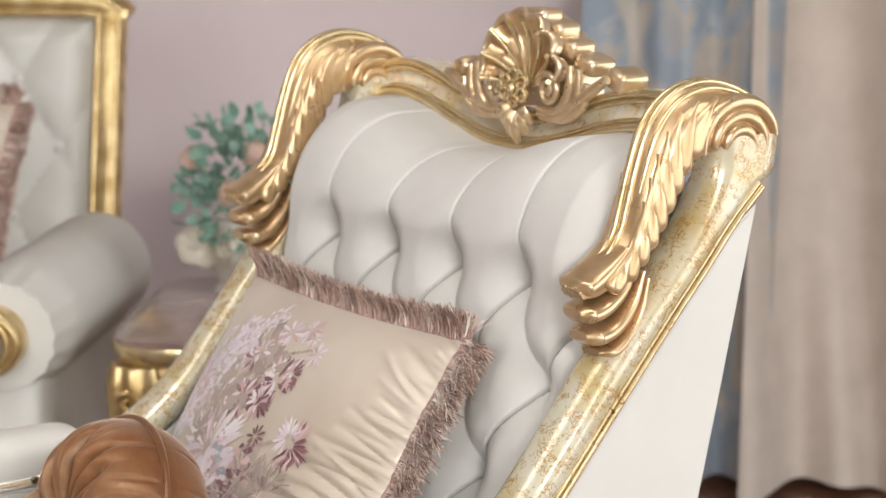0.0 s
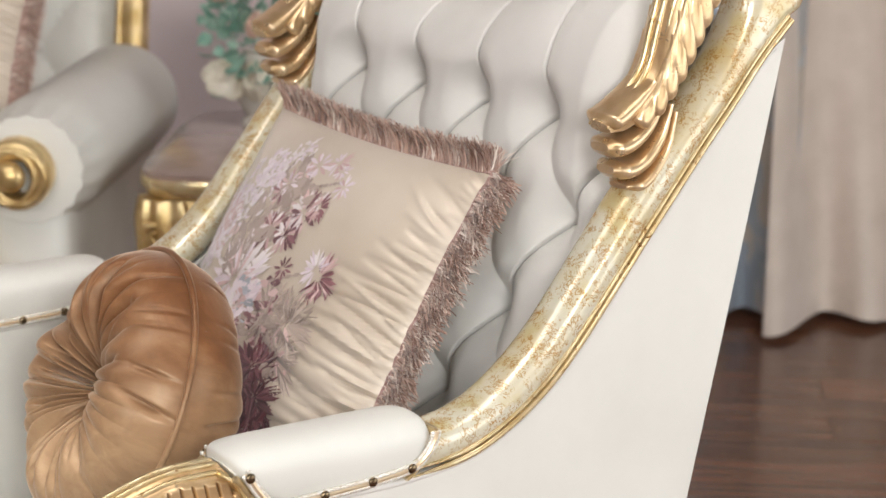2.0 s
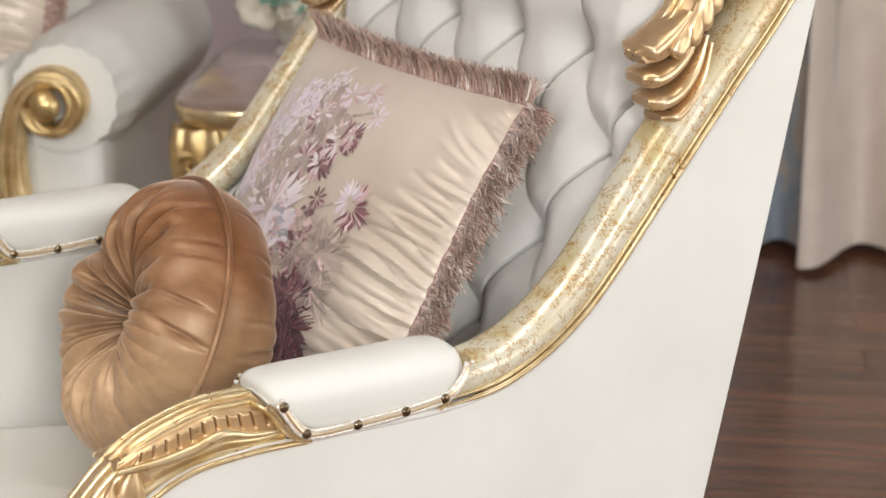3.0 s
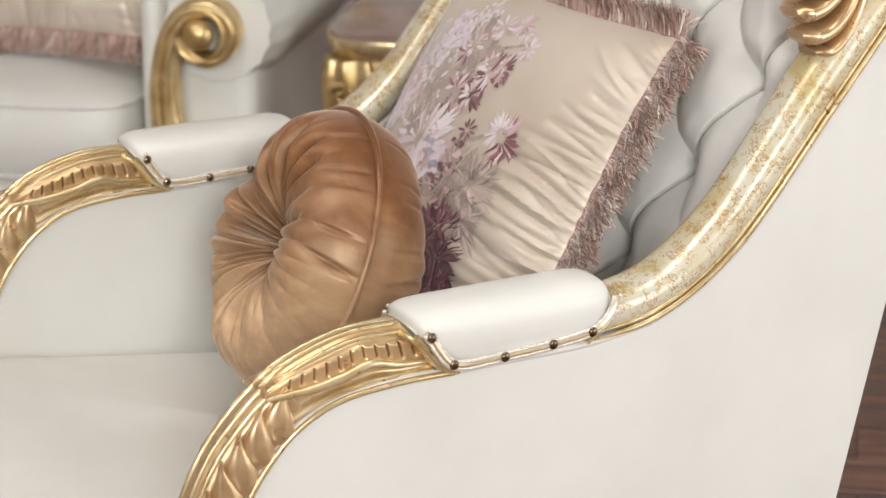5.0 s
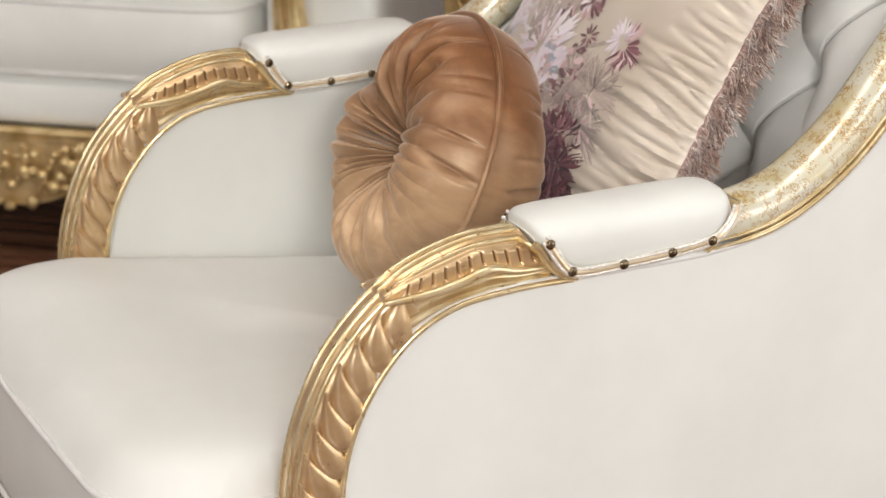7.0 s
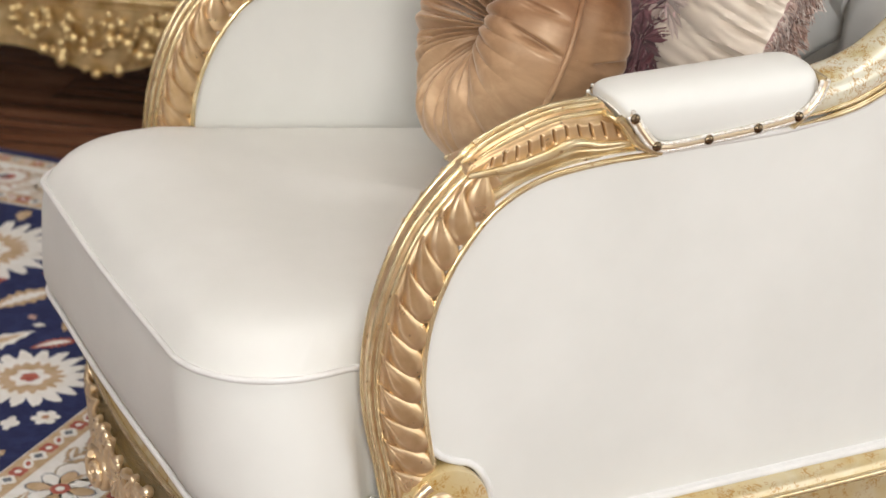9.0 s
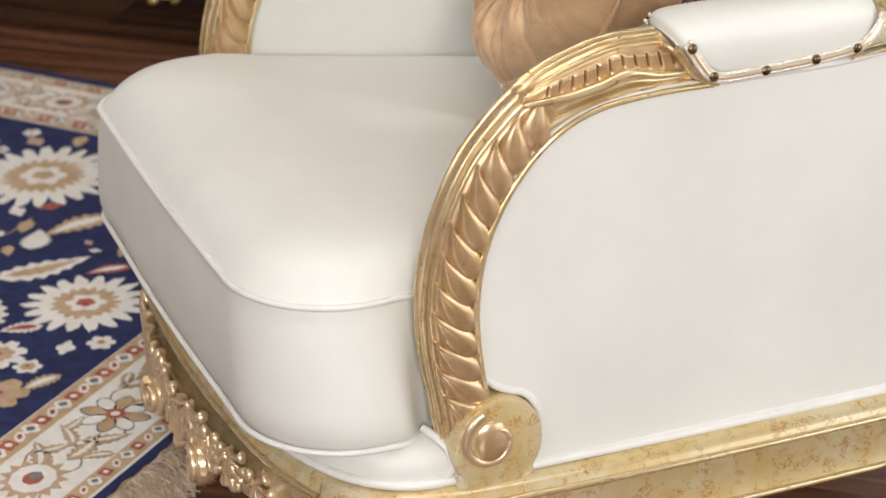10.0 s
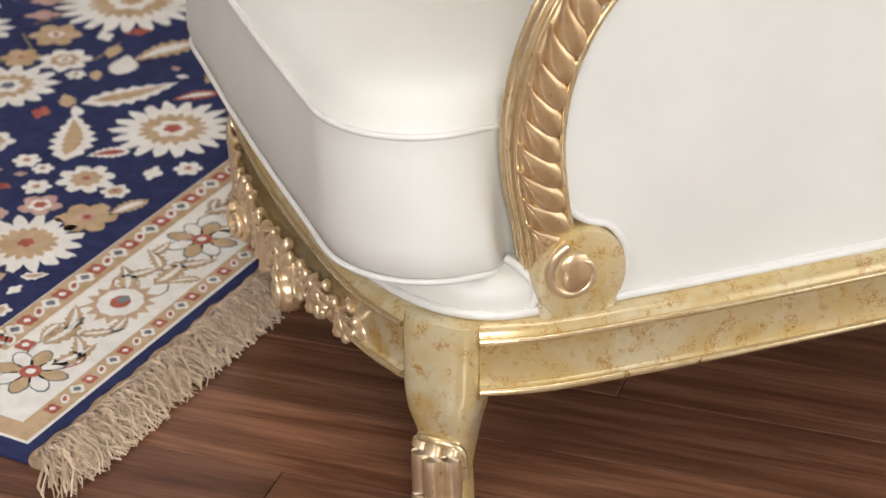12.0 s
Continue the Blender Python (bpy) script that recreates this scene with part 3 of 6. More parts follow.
def arm_side(sign):
    mid = (INNER + OUTER) / 2
    half = (OUTER - INNER) / 2
    side = part("side_panel", side_panel(sign), LEATHER, armchair, "cream leather side panel", smooth=False)
    for face in (OUTER - 0.001, INNER + 0.001):
        rim = [Vector((face * sign, p.y, p.z)) for p in side_outline()[:98]]
        part("welt", tube(rim, 0.0042, 8, side=(1, 0, 0)), WELT, side, "cream leather welt cord")
    low = [Vector(((OUTER + 0.002) * sign, y, z)) for y, z in ((0.117, 0.241), (0.25, 0.239), (0.42, 0.238), (0.60, 0.238), (0.742, 0.238))]
    part("welt", tube(curve(low, 30), 0.0045, 8, side=(1, 0, 0)), WELT, side, "cream leather welt cord")

    # carved arm front with its scroll foot
    fore, aft = offset(ARM_FRONT, 0.0250), offset(ARM_FRONT, -0.0265)
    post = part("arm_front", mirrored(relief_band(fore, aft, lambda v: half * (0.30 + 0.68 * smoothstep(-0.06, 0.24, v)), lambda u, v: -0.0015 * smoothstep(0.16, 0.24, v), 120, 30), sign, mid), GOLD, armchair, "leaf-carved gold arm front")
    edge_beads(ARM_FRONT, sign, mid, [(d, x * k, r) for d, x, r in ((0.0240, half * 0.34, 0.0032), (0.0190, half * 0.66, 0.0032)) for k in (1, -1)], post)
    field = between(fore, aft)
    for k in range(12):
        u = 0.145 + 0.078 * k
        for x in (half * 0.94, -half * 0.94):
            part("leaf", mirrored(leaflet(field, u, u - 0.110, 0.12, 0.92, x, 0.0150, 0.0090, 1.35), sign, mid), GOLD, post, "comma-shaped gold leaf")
    part("bead", tube(curve([Vector(((OUTER + 0.004) * sign, *p)) for p in ((0.066, 0.335), (0.060, 0.378), (0.057, 0.425), (0.062, 0.470), (0.075, 0.511), (0.098, 0.551), (0.132, 0.587), (0.178, 0.609), (0.24, 0.616), (0.30, 0.616))], 70), 0.0032, 8, side=(1, 0, 0)), GOLD_PALE, post, "pale gold bead")
    part("bead", tube(curve([Vector(((INNER - 0.004) * sign, *p)) for p in ((0.057, 0.425), (0.062, 0.470), (0.075, 0.511), (0.098, 0.551), (0.132, 0.587), (0.178, 0.609), (0.24, 0.616), (0.30, 0.616))], 60), 0.0034, 8, side=(1, 0, 0)), GOLD_PALE, post, "pale gold bead")
    foot = loft([[Vector((x * sign, 0.078 + r * math.cos(2 * math.pi * k / 40), 0.277 + (r * 1.07) * math.sin(2 * math.pi * k / 40))) for k in range(40)] for x, r in ((INNER - 0.004, 0.040), (INNER, 0.047), (OUTER + 0.004, 0.048), (OUTER + 0.010, 0.046), (OUTER + 0.012, 0.040))])
    foot = part("scroll_foot", foot, MARBLE_GOLD, armchair, "marbled lacquer scroll block")
    part("scroll", placed(spiral(0.033, 0, 1.9, 1.15, 0.0055), Matrix.Translation(((OUTER + 0.012) * sign, 0.071, 0.284))), GOLD, foot, "gold spiral")
    part("scroll_eye", ball(((OUTER + 0.010) * sign, 0.070, 0.282), 0.022, (0.35, 0.9, 1.15), 16, 10), GOLD, foot)
    base = box(INNER + 0.004, OUTER + 0.008, 0.036, 0.118, 0.222, 0.262, 0.006)
    part("scroll_base", mirrored(base, sign), MARBLE, foot)

    # upper arm: a hatched leaf over a wavy bead and a hollow moulding
    def hatching(u, v):
        cut = (u * 12.5 + 0.80 * v) % 1.0
        tooth = math.exp(-((cut - 0.5) / 0.10) ** 2)
        return -0.002 * smoothstep(0.24, 0.32, v) - 0.0036 * tooth * smoothstep(0.34, 0.44, v) * smoothstep(0.90, 0.78, v) * smoothstep(0.08, 0.14, u) * smoothstep(0.99, 0.95, u)
    ridge = [(0.106, 0.630), (0.132, 0.646), (0.166, 0.659), (0.203, 0.667), (0.252, 0.668)]
    wave = [(0.104, 0.624), (0.148, 0.626), (0.183, 0.632), (0.212, 0.640), (0.240, 0.634), (0.274, 0.632)]
    leaf = relief_band(ridge, wave, lambda v: half * (0.24 + 0.80 * smoothstep(-0.08, 0.46, v)), hatching, 200, 40)
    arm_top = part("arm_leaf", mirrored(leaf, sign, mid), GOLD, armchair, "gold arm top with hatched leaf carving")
    edge_beads(ridge, sign, mid, [(d, x * k, r) for d, x, r in ((0.0, half * 0.24, 0.0034), (-0.0055, half * 0.60, 0.0032)) for k in (1, -1)], arm_top)
    hollow = relief_band(wave, [(0.122, 0.590), (0.159, 0.607), (0.206, 0.617), (0.282, 0.618)], lambda v: half * 1.04, lambda u, v: -0.006 * math.sin(math.pi * min(1, v * 1.1)) ** 0.8 + 0.003 * beads(v, (0.72,), 0.06), 60, 18)
    part("arm_molding", mirrored(hollow, sign, mid), GOLD_PALE, arm_top, "pale gold hollow moulding")
    for x in (OUTER + 0.003, INNER - 0.003):
        part("wavy_bead", tube(curve([Vector((x * sign, *w)) for w in wave], 60), lambda u: 0.0015 + 0.0040 * math.sin(math.pi * min(1, 0.04 + u)) ** 0.6, 8, side=(1, 0, 0)), GOLD_PALE, arm_top, "pale gold wavy bead")
    collar = [Vector((0, y, z)) for y, z in ((0.246, 0.662), (0.252, 0.659), (0.258, 0.653), (0.266, 0.642), (0.276, 0.630), (0.288, 0.622), (0.298, 0.619))]
    part("pad_lip", mirrored(sweep(curve(collar, 30), lambda u: rounded(half + 0.002 + 0.009 * smoothstep(0.0, 0.25, u), 0.0035, 3), side=(1, 0, 0)), sign, mid), GOLD_PALE, arm_top, "pale gold collar")
    for x in (half + 0.010, -half - 0.010):
        part("bead", mirrored(tube(curve([p + Vector((x, 0.003, 0.001)) for p in collar[1:]], 30), 0.0042, 8, side=(1, 0, 0)), sign, mid), GOLD_PALE, arm_top, "pale gold bead")

    # pad, cord and nails
    pad_line = [Vector((0, 0.248 + 0.233 * (0.5 - 0.5 * math.cos(math.pi * k / 43)), 0.655)) for k in range(44)]

    def pad_ring(u):
        u = 0.5 - 0.5 * math.cos(math.pi * u)
        top = 0.026 + 0.020 * math.sin(math.pi * (0.06 + 0.86 * u)) ** 0.8
        end = max(0.16, 1 - abs(2 * u - 1) ** 11) ** 0.42
        return [(a * (0.50 + 0.50 * end), b * (top if b > 0 else 0.029) * end) for a, b in rounded(half + 0.0185, 1.0, 2.5, 48)]
    pad = sweep(pad_line, pad_ring, side=(1, 0, 0))
    for v in pad.verts:
        u = (v.co.y - 0.248) / 0.233
        drop = max(0.0, 0.678 - v.co.z)
        v.co.y += 0.62 * drop * (1 - smoothstep(0.0, 0.35, u)) - 0.36 * drop * smoothstep(0.65, 1.0, u)
    pad = part("arm_pad", mirrored(pad, sign, mid), LEATHER, armchair, "padded cream leather arm pad")
    outer_cord = [(half + 0.0175, y, z) for y, z in ((0.475, 0.668), (0.472, 0.659), (0.464, 0.647), (0.446, 0.636), (0.401, 0.6305), (0.347, 0.628), (0.306, 0.627), (0.288, 0.632), (0.276, 0.646), (0.269, 0.657), (0.264, 0.664))]
    ico = bmesh.new()
    bmesh.ops.create_icosphere(ico, subdivisions=1, radius=0.0026)
    shape, tris = [v.co.copy() for v in ico.verts], [[v.index for v in f.verts] for f in ico.faces]
    ico.free()
    for way in (1, -1):
        line = curve([Vector((x * way, y, z)) for x, y, z in outer_cord], 84)
        pearls, skins = [], []
        for p, t, sd, n in frames(line, (1, 0, 0)):
            for off in (-0.0034, 0.0034):
                base = len(pearls)
                at = p + n * off + t * (0.0018 if off > 0 else 0)
                pearls += [((at.x + mid + c.x) * sign, at.y + c.y, at.z + c.z) for c in shape]
                skins += [[base + i for i in f] for f in tris]
        raw("beaded_cord", pearls, skins, BEAD, pad, "silver and gold beaded cord", smooth=True)
        part("cord_tape", mirrored(tube(line, 0.0030, 6, side=(1, 0, 0)), sign, mid), GOLD, pad, "gold cord tape")
    for y, z in ((0.267, 0.661), (0.291, 0.630), (0.347, 0.628), (0.401, 0.631), (0.446, 0.636)):
        for x in ((half + 0.0195, -half - 0.0195)):
            part("nail", ball(((mid + x) * sign, y, z), 0.0052, (0.55, 1, 1), 12, 8), NAIL, pad, "dark brass dome nail")

    # sweeping rail and its gold edge
    low, high = (curve([Vector((0, *p)) for p in line], 130) for line in (RAIL_LOW, RAIL_UP))
    rings = []
    for k, (p, q) in enumerate(zip(low, high)):
        c, d = (p + q) / 2, (q - p) / 2
        flat = 2.3 + 0.5 * smoothstep(0.80, 0.95, k / 129)
        rings.append([Vector((mid * sign + a * sign, 0, 0)) + c + d * b for a, b in rounded(half + 0.0065, 1.0, flat, 44)])
    rail = part("rail", loft(rings), MARBLE, armchair, "glossy cream and gold marbled lacquer rail")
    for d, r in ((0.0025, 0.0036), (0.0095, 0.0026)):
        line = [Vector(((OUTER + 0.004) * sign, *q)) for q in offset(RAIL_LOW[:-2], d)]
        part("bead", tube(curve(line, 90), lambda u, r=r: r * (0.35 + 0.65 * smoothstep(0.0, 0.08, u)), 8, side=(1, 0, 0)), GOLD_PALE, rail, "pale gold edge bead")
    collar = [Vector((mid * sign, y, z)) for y, z in ((0.447, 0.621), (0.459, 0.629), (0.470, 0.643), (0.478, 0.657), (0.481, 0.668))]
    part("collar", sweep(curve(collar, 24), lambda u: rounded(half + 0.0105, 0.0040, 3), side=(1, 0, 0)), GOLD_PALE, rail, "pale gold collar")

    # carved horn: a head of nested crescents, then overlapping leaf lobes down to three fingers
    crown = [(0.950, 1.084), (0.950, 1.094), (0.944, 1.110), (0.928, 1.128), (0.896, 1.143), (0.862, 1.149), (0.830, 1.143), (0.805, 1.127), (0.785, 1.099), (0.773, 1.064), (0.764, 1.030), (0.755, 1.000), (0.740, 0.977), (0.716, 0.958), (0.694, 0.947)]
    inner = [(0.944, 1.078), (0.934, 1.074), (0.914, 1.072), (0.886, 1.074), (0.858, 1.074), (0.838, 1.070), (0.826, 1.060), (0.817, 1.044), (0.808, 1.022), (0.796, 1.002), (0.781, 0.980), (0.765, 0.962), (0.745, 0.946), (0.722, 0.936), (0.702, 0.935)]

    la, lb = (curve([Vector((0, *p)) for p in line], 200) for line in (crown, inner))
    rings = []
    for k, (p, q) in enumerate(zip(la, lb)):
        u = k / 199
        reach = 1 - 0.16 * smoothstep(0.30, 0.36, u) * smoothstep(0.97, 0.90, u)
        near = []
        for c in range(31):
            v = c / 30
            w = p.lerp(q, v * reach)
            near.append(((half + 0.002) * (0.22 + 0.78 * smoothstep(-0.06, 0.30, v)) * (1 - 0.42 * smoothstep(0.86, 1.0, v)) * (1 - 0.30 * smoothstep(0.88, 1.0, u)) - 0.002 * smoothstep(0.14, 0.22, v), w.y, w.z))
        rings.append(near + [(-x, y, z) for x, y, z in reversed(near)])
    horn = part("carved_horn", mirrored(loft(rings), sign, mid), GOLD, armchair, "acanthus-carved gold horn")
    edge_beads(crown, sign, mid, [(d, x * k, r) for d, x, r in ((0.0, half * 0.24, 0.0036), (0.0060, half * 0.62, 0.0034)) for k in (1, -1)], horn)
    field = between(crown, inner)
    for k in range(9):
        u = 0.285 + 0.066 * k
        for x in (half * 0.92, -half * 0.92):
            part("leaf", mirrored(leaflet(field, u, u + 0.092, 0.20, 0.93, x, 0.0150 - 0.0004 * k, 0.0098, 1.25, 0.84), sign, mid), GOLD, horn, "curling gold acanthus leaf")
    for radius, fat, a0, a1 in ((0.0475, 0.0092, 186, 12), (0.0325, 0.0086, 178, -8), (0.0180, 0.0080, 182, -20)):
        arc = []
        for k in range(41):
            a = radians(a0 + (a1 - a0) * k / 40)
            arc.append(Vector((0, 0.897 + radius * 1.06 * math.cos(a), 1.080 + radius * math.sin(a))))
        for x in (half * 1.02, -half * 1.02):
            crescent = sweep([p + Vector((x, 0, 0)) for p in arc], lambda u, fat=fat: rounded(0.0078 * (0.35 + 0.65 * math.sin(math.pi * (0.08 + 0.84 * u)) ** 0.6), fat * math.sin(math.pi * (0.05 + 0.90 * u)) ** 0.55, 2.0, 18), side=(1, 0, 0))
            part("crescent", mirrored(crescent, sign, mid), GOLD, horn, "curled gold crescent leaf")
    for path, r in ((((0.752, 0.985), (0.730, 0.964), (0.712, 0.952), (0.696, 0.945)), 0.0098), (((0.764, 0.968), (0.750, 0.943), (0.732, 0.927), (0.714, 0.920), (0.699, 0.920)), 0.0098), (((0.774, 0.960), (0.763, 0.928), (0.746, 0.906), (0.726, 0.896), (0.707, 0.896)), 0.0098), (((0.780, 0.952), (0.772, 0.918), (0.757, 0.894), (0.740, 0.880), (0.724, 0.877)), 0.0070)):
        line = curve([Vector((mid * sign, *p)) for p in path], 34)
        part("leaf_tip", sweep(line, lambda u, r=r: rounded((half + 0.001 + 0.004 * u) * (1 - 0.50 * smoothstep(0.88, 1, u)), r * (0.40 + 0.60 * smoothstep(0.0, 0.60, u)) * (1 - 0.55 * smoothstep(0.90, 1.0, u)), 2.6), side=(1, 0, 0)), GOLD, horn, "rounded gold leaf tip")


for s in (1, -1):
    arm_side(s)

# ---- crest rail and shell ----
CREST = [(-0.362, 1.052), (-0.335, 1.080), (-0.300, 1.093), (-0.250, 1.095), (-0.198, 1.086), (-0.148, 1.072), (-0.088, 1.058), (-0.030, 1.055), (0.026, 1.060), (0.080, 1.073), (0.132, 1.088), (0.182, 1.098), (0.220, 1.101), (0.270, 1.097), (0.310, 1.085), (0.345, 1.062)]
CREST_Y = 0.925
CREST_FORM = [(0.022, -0.022), (-0.016, -0.0235), (-0.0225, -0.0225), (-0.0240, -0.0175), (-0.0210, -0.0145), (-0.0205, -0.0115), (-0.0165, -0.0085), (-0.0135, -0.004), (-0.0118, 0.001), (-0.0115, 0.007), (-0.0125, 0.0115), (-0.0150, 0.0135), (-0.0145, 0.0175), (-0.0120, 0.0215), (0.004, 0.0235), (0.022, 0.0215)]

crest = part("crest_rail", sweep(curve([Vector((x, CREST_Y, z)) for x, z in CREST], 140), lambda u: CREST_FORM, side=(0, 1, 0)), MARBLE_LIT, armchair, "serpentine marbled gold crest rail")
for dz, dy, r in ((0.0190, -0.0160, 0.0050), (0.0105, -0.0150, 0.0032), (-0.0195, -0.0250, 0.0052), (-0.0110, -0.0215, 0.0030)):
    part("bead", tube(curve([Vector((x, CREST_Y + dy, z + dz)) for x, z in CREST], 120), r, 10, side=(0, 1, 0)), GOLD_PALE, crest, "pale gold bead")


def lean(x, z):
    """The crest stands a little higher at one end."""
    return z + 0.055 * x


FAN = [(-0.075, 1.085), (-0.078, 1.128), (-0.055, 1.158), (-0.028, 1.178), (0.0, 1.192), (0.028, 1.178), (0.055, 1.158), (0.078, 1.128), (0.075, 1.085)]
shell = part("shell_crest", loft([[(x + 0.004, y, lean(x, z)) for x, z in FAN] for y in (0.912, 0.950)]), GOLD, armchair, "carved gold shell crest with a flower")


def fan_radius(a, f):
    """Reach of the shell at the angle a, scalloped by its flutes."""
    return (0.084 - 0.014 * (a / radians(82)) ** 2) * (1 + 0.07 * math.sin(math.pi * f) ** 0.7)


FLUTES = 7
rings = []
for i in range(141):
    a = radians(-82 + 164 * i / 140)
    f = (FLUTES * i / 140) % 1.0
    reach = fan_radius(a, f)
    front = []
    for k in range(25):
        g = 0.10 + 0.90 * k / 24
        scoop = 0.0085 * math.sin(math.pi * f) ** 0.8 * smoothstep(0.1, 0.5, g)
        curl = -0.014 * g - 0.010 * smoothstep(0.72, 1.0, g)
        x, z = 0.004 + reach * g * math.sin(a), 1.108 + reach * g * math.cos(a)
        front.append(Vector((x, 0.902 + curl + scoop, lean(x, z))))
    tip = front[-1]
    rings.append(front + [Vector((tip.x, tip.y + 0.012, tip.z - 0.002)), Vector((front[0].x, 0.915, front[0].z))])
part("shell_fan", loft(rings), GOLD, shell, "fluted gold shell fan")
for k in range(FLUTES + 1):
    a = radians(-82 + 164 * k / FLUTES)
    line = []
    for g in (0.12, 0.35, 0.6, 0.85, 0.97):
        x, z = 0.004 + fan_radius(a, 0) * g * math.sin(a), 1.108 + fan_radius(a, 0) * g * math.cos(a)
        line.append(Vector((x, 0.899 - 0.014 * g - 0.010 * smoothstep(0.72, 1.0, g), lean(x, z))))
    part("flute", tube(curve(line, 20), lambda u: 0.0016 + 0.0016 * u, 8, side=(0, 1, 0)), GOLD_PALE, shell, "thin gold flute")
for k in range(FLUTES):
    rim = []
    for j in range(15):
        f = 0.06 + 0.88 * j / 14
        a = radians(-82 + 164 * (k + f) / FLUTES)
        x, z = 0.004 + fan_radius(a, f) * math.sin(a), 1.108 + fan_radius(a, f) * math.cos(a)
        rim.append(Vector((x, 0.878 + 0.0080 * math.sin(math.pi * f) ** 0.8, lean(x, z))))
    part("rim_curl", tube(rim, lambda u: 0.0028 + 0.0022 * math.sin(math.pi * u), 9, side=(0, 1, 0)), GOLD, shell, "rolled gold shell rim")


for tx, tz, w, hgt, deep in ((0.0, 1.194, 0.024, 0.011, 0.052), (-0.030, 1.178, 0.018, 0.011, 0.052), (0.036, 1.178, 0.018, 0.012, 0.056), (-0.056, 1.155, 0.017, 0.011, 0.052), (0.062, 1.158, 0.018, 0.012, 0.060), (0.098, 1.140, 0.018, 0.011, 0.062), (-0.093, 1.142, 0.016, 0.010, 0.045), (-0.148, 1.132, 0.015, 0.011, 0.045), (0.155, 1.124, 0.016, 0.013, 0.066)):
    block = box(-w, w, 0.900, 0.902 + 0.62 * deep, -hgt, hgt, 0.008, 3)
    part("shell_lobe", placed(block, Matrix.Translation((tx + 0.003, 0, lean(tx, tz) - 0.004)) @ Matrix.Rotation(2.2 * tx, 4, "Y")), GOLD, shell, "stepped gold lobe end")
for sx in (1, -1):
    part("volute", placed(spiral(0.0205, 0, 0.3, 1.7, 0.0048), Matrix.Translation((0.049 * sx, 0.892, lean(0.049 * sx, 1.106))) @ Matrix.Rotation(radians(90 * sx), 4, "Z")), GOLD, shell, "small gold volute")
    part("volute_eye", ball((0.049 * sx, 0.893, lean(0.049 * sx, 1.106)), 0.008, (1, 0.6, 1)), GOLD_PALE, shell)
    for pts, w in ((((0.030, 1.084), (0.066, 1.082), (0.088, 1.104), (0.090, 1.136)), 0.0065), (((0.030, 1.078), (0.074, 1.076), (0.102, 1.098), (0.106, 1.132)), 0.0060), (((0.036, 1.074), (0.084, 1.073), (0.114, 1.090), (0.120, 1.116)), 0.0055), (((0.060, 1.080), (0.100, 1.092), (0.130, 1.108), (0.156, 1.122)), 0.0070)):
        line = [Vector((x * sx, 0.893, lean(x * sx, z))) for x, z in pts]
        part("crest_leaf", tube(curve(line, 26), lambda u, w=w: w * (0.45 + 0.55 * math.sin(math.pi * (0.08 + 0.72 * u))), 10, side=(0, 1, 0)), GOLD, shell, "curling gold leaf")
flower = bmesh.new()
for k in range(6):
    a = k * math.pi / 3
    flower = join(flower, ball((0.0185 * math.sin(a), 0.882, 1.108 + 0.0150 * math.cos(a)), 0.0098, (1.0, 0.22, 0.85), 12, 8))
    flower = join(flower, tube([Vector((0.0185 * math.sin(a) + 0.0088 * math.cos(b), 0.878, 1.108 + 0.0150 * math.cos(a) + 0.0072 * math.sin(b))) for b in (2 * math.pi * j / 16 for j in range(16))], 0.0023, 6, wrap=True))
flower = join(flower, ball((0, 0.876, 1.108), 0.0062))
part("flower", flower, GOLD_PALE, shell, "six-petalled gold flower")
for ang, ln in ((180, 0.050), (152, 0.042), (208, 0.042), (128, 0.036), (232, 0.036)):
    a = radians(ang)
    p0 = Vector((0.010 * math.sin(a), 0.886, 1.090 + 0.01 * math.cos(a)))
    p1 = Vector((ln * 0.95 * math.sin(a), 0.888, 1.090 + ln * 0.95 * math.cos(a)))
    leafy = sweep(curve([p0, (p0 + p1) / 2 + Vector((0, -0.009, 0)), p1], 14), lambda u: rounded(0.0125 * math.sin(math.pi * (0.12 + 0.86 * u)) + 0.001, 0.004, 2.2, 12), side=(p1 - p0).cross(Vector((0, 1, 0))))
    leafy = join(leafy, tube(curve([p0 + Vector((0, -0.004, 0)), (p0 + p1) / 2 + Vector((0, -0.0125, 0)), p1 + Vector((0, -0.003, 0))], 10), 0.0016, 6))
    part("leaflet", leafy, GOLD, shell, "pointed gold leaf")

# ---- tufted back ----
ROW_Z, ROW_Y = 0.921, 0.756
COL, ROWS_APART = 0.129, 0.1035


def crest_low(x):
    """Height of the crest rail's lower edge."""
    for (x0, z0), (x1, z1) in zip(CREST, CREST[1:]):
        if x0 <= x <= x1:
            return z0 + (z1 - z0) * (x - x0) / (x1 - x0) - 0.020
    return CREST[0][1] - 0.02


def dent_depth(x, z):
    """How far the leather is drawn in round the nearest button."""
    row = round((ROW_Z - z) / ROWS_APART)
    deep = 0.0
    for r in (row - 1, row, row + 1):
        if r < 0:
            continue
        zz = ROW_Z - r * ROWS_APART
        shift = 0.5 if r % 2 == 0 else 0.0
        xx = (round(x / COL - shift) + shift) * COL
        r = math.hypot(x - xx, z - zz)
        deep = max(deep, 0.62 * max(0.0, 1 - (r / 0.060) ** 2) ** 2.5 + 0.38 * math.exp(-r / 0.010))
    return deep


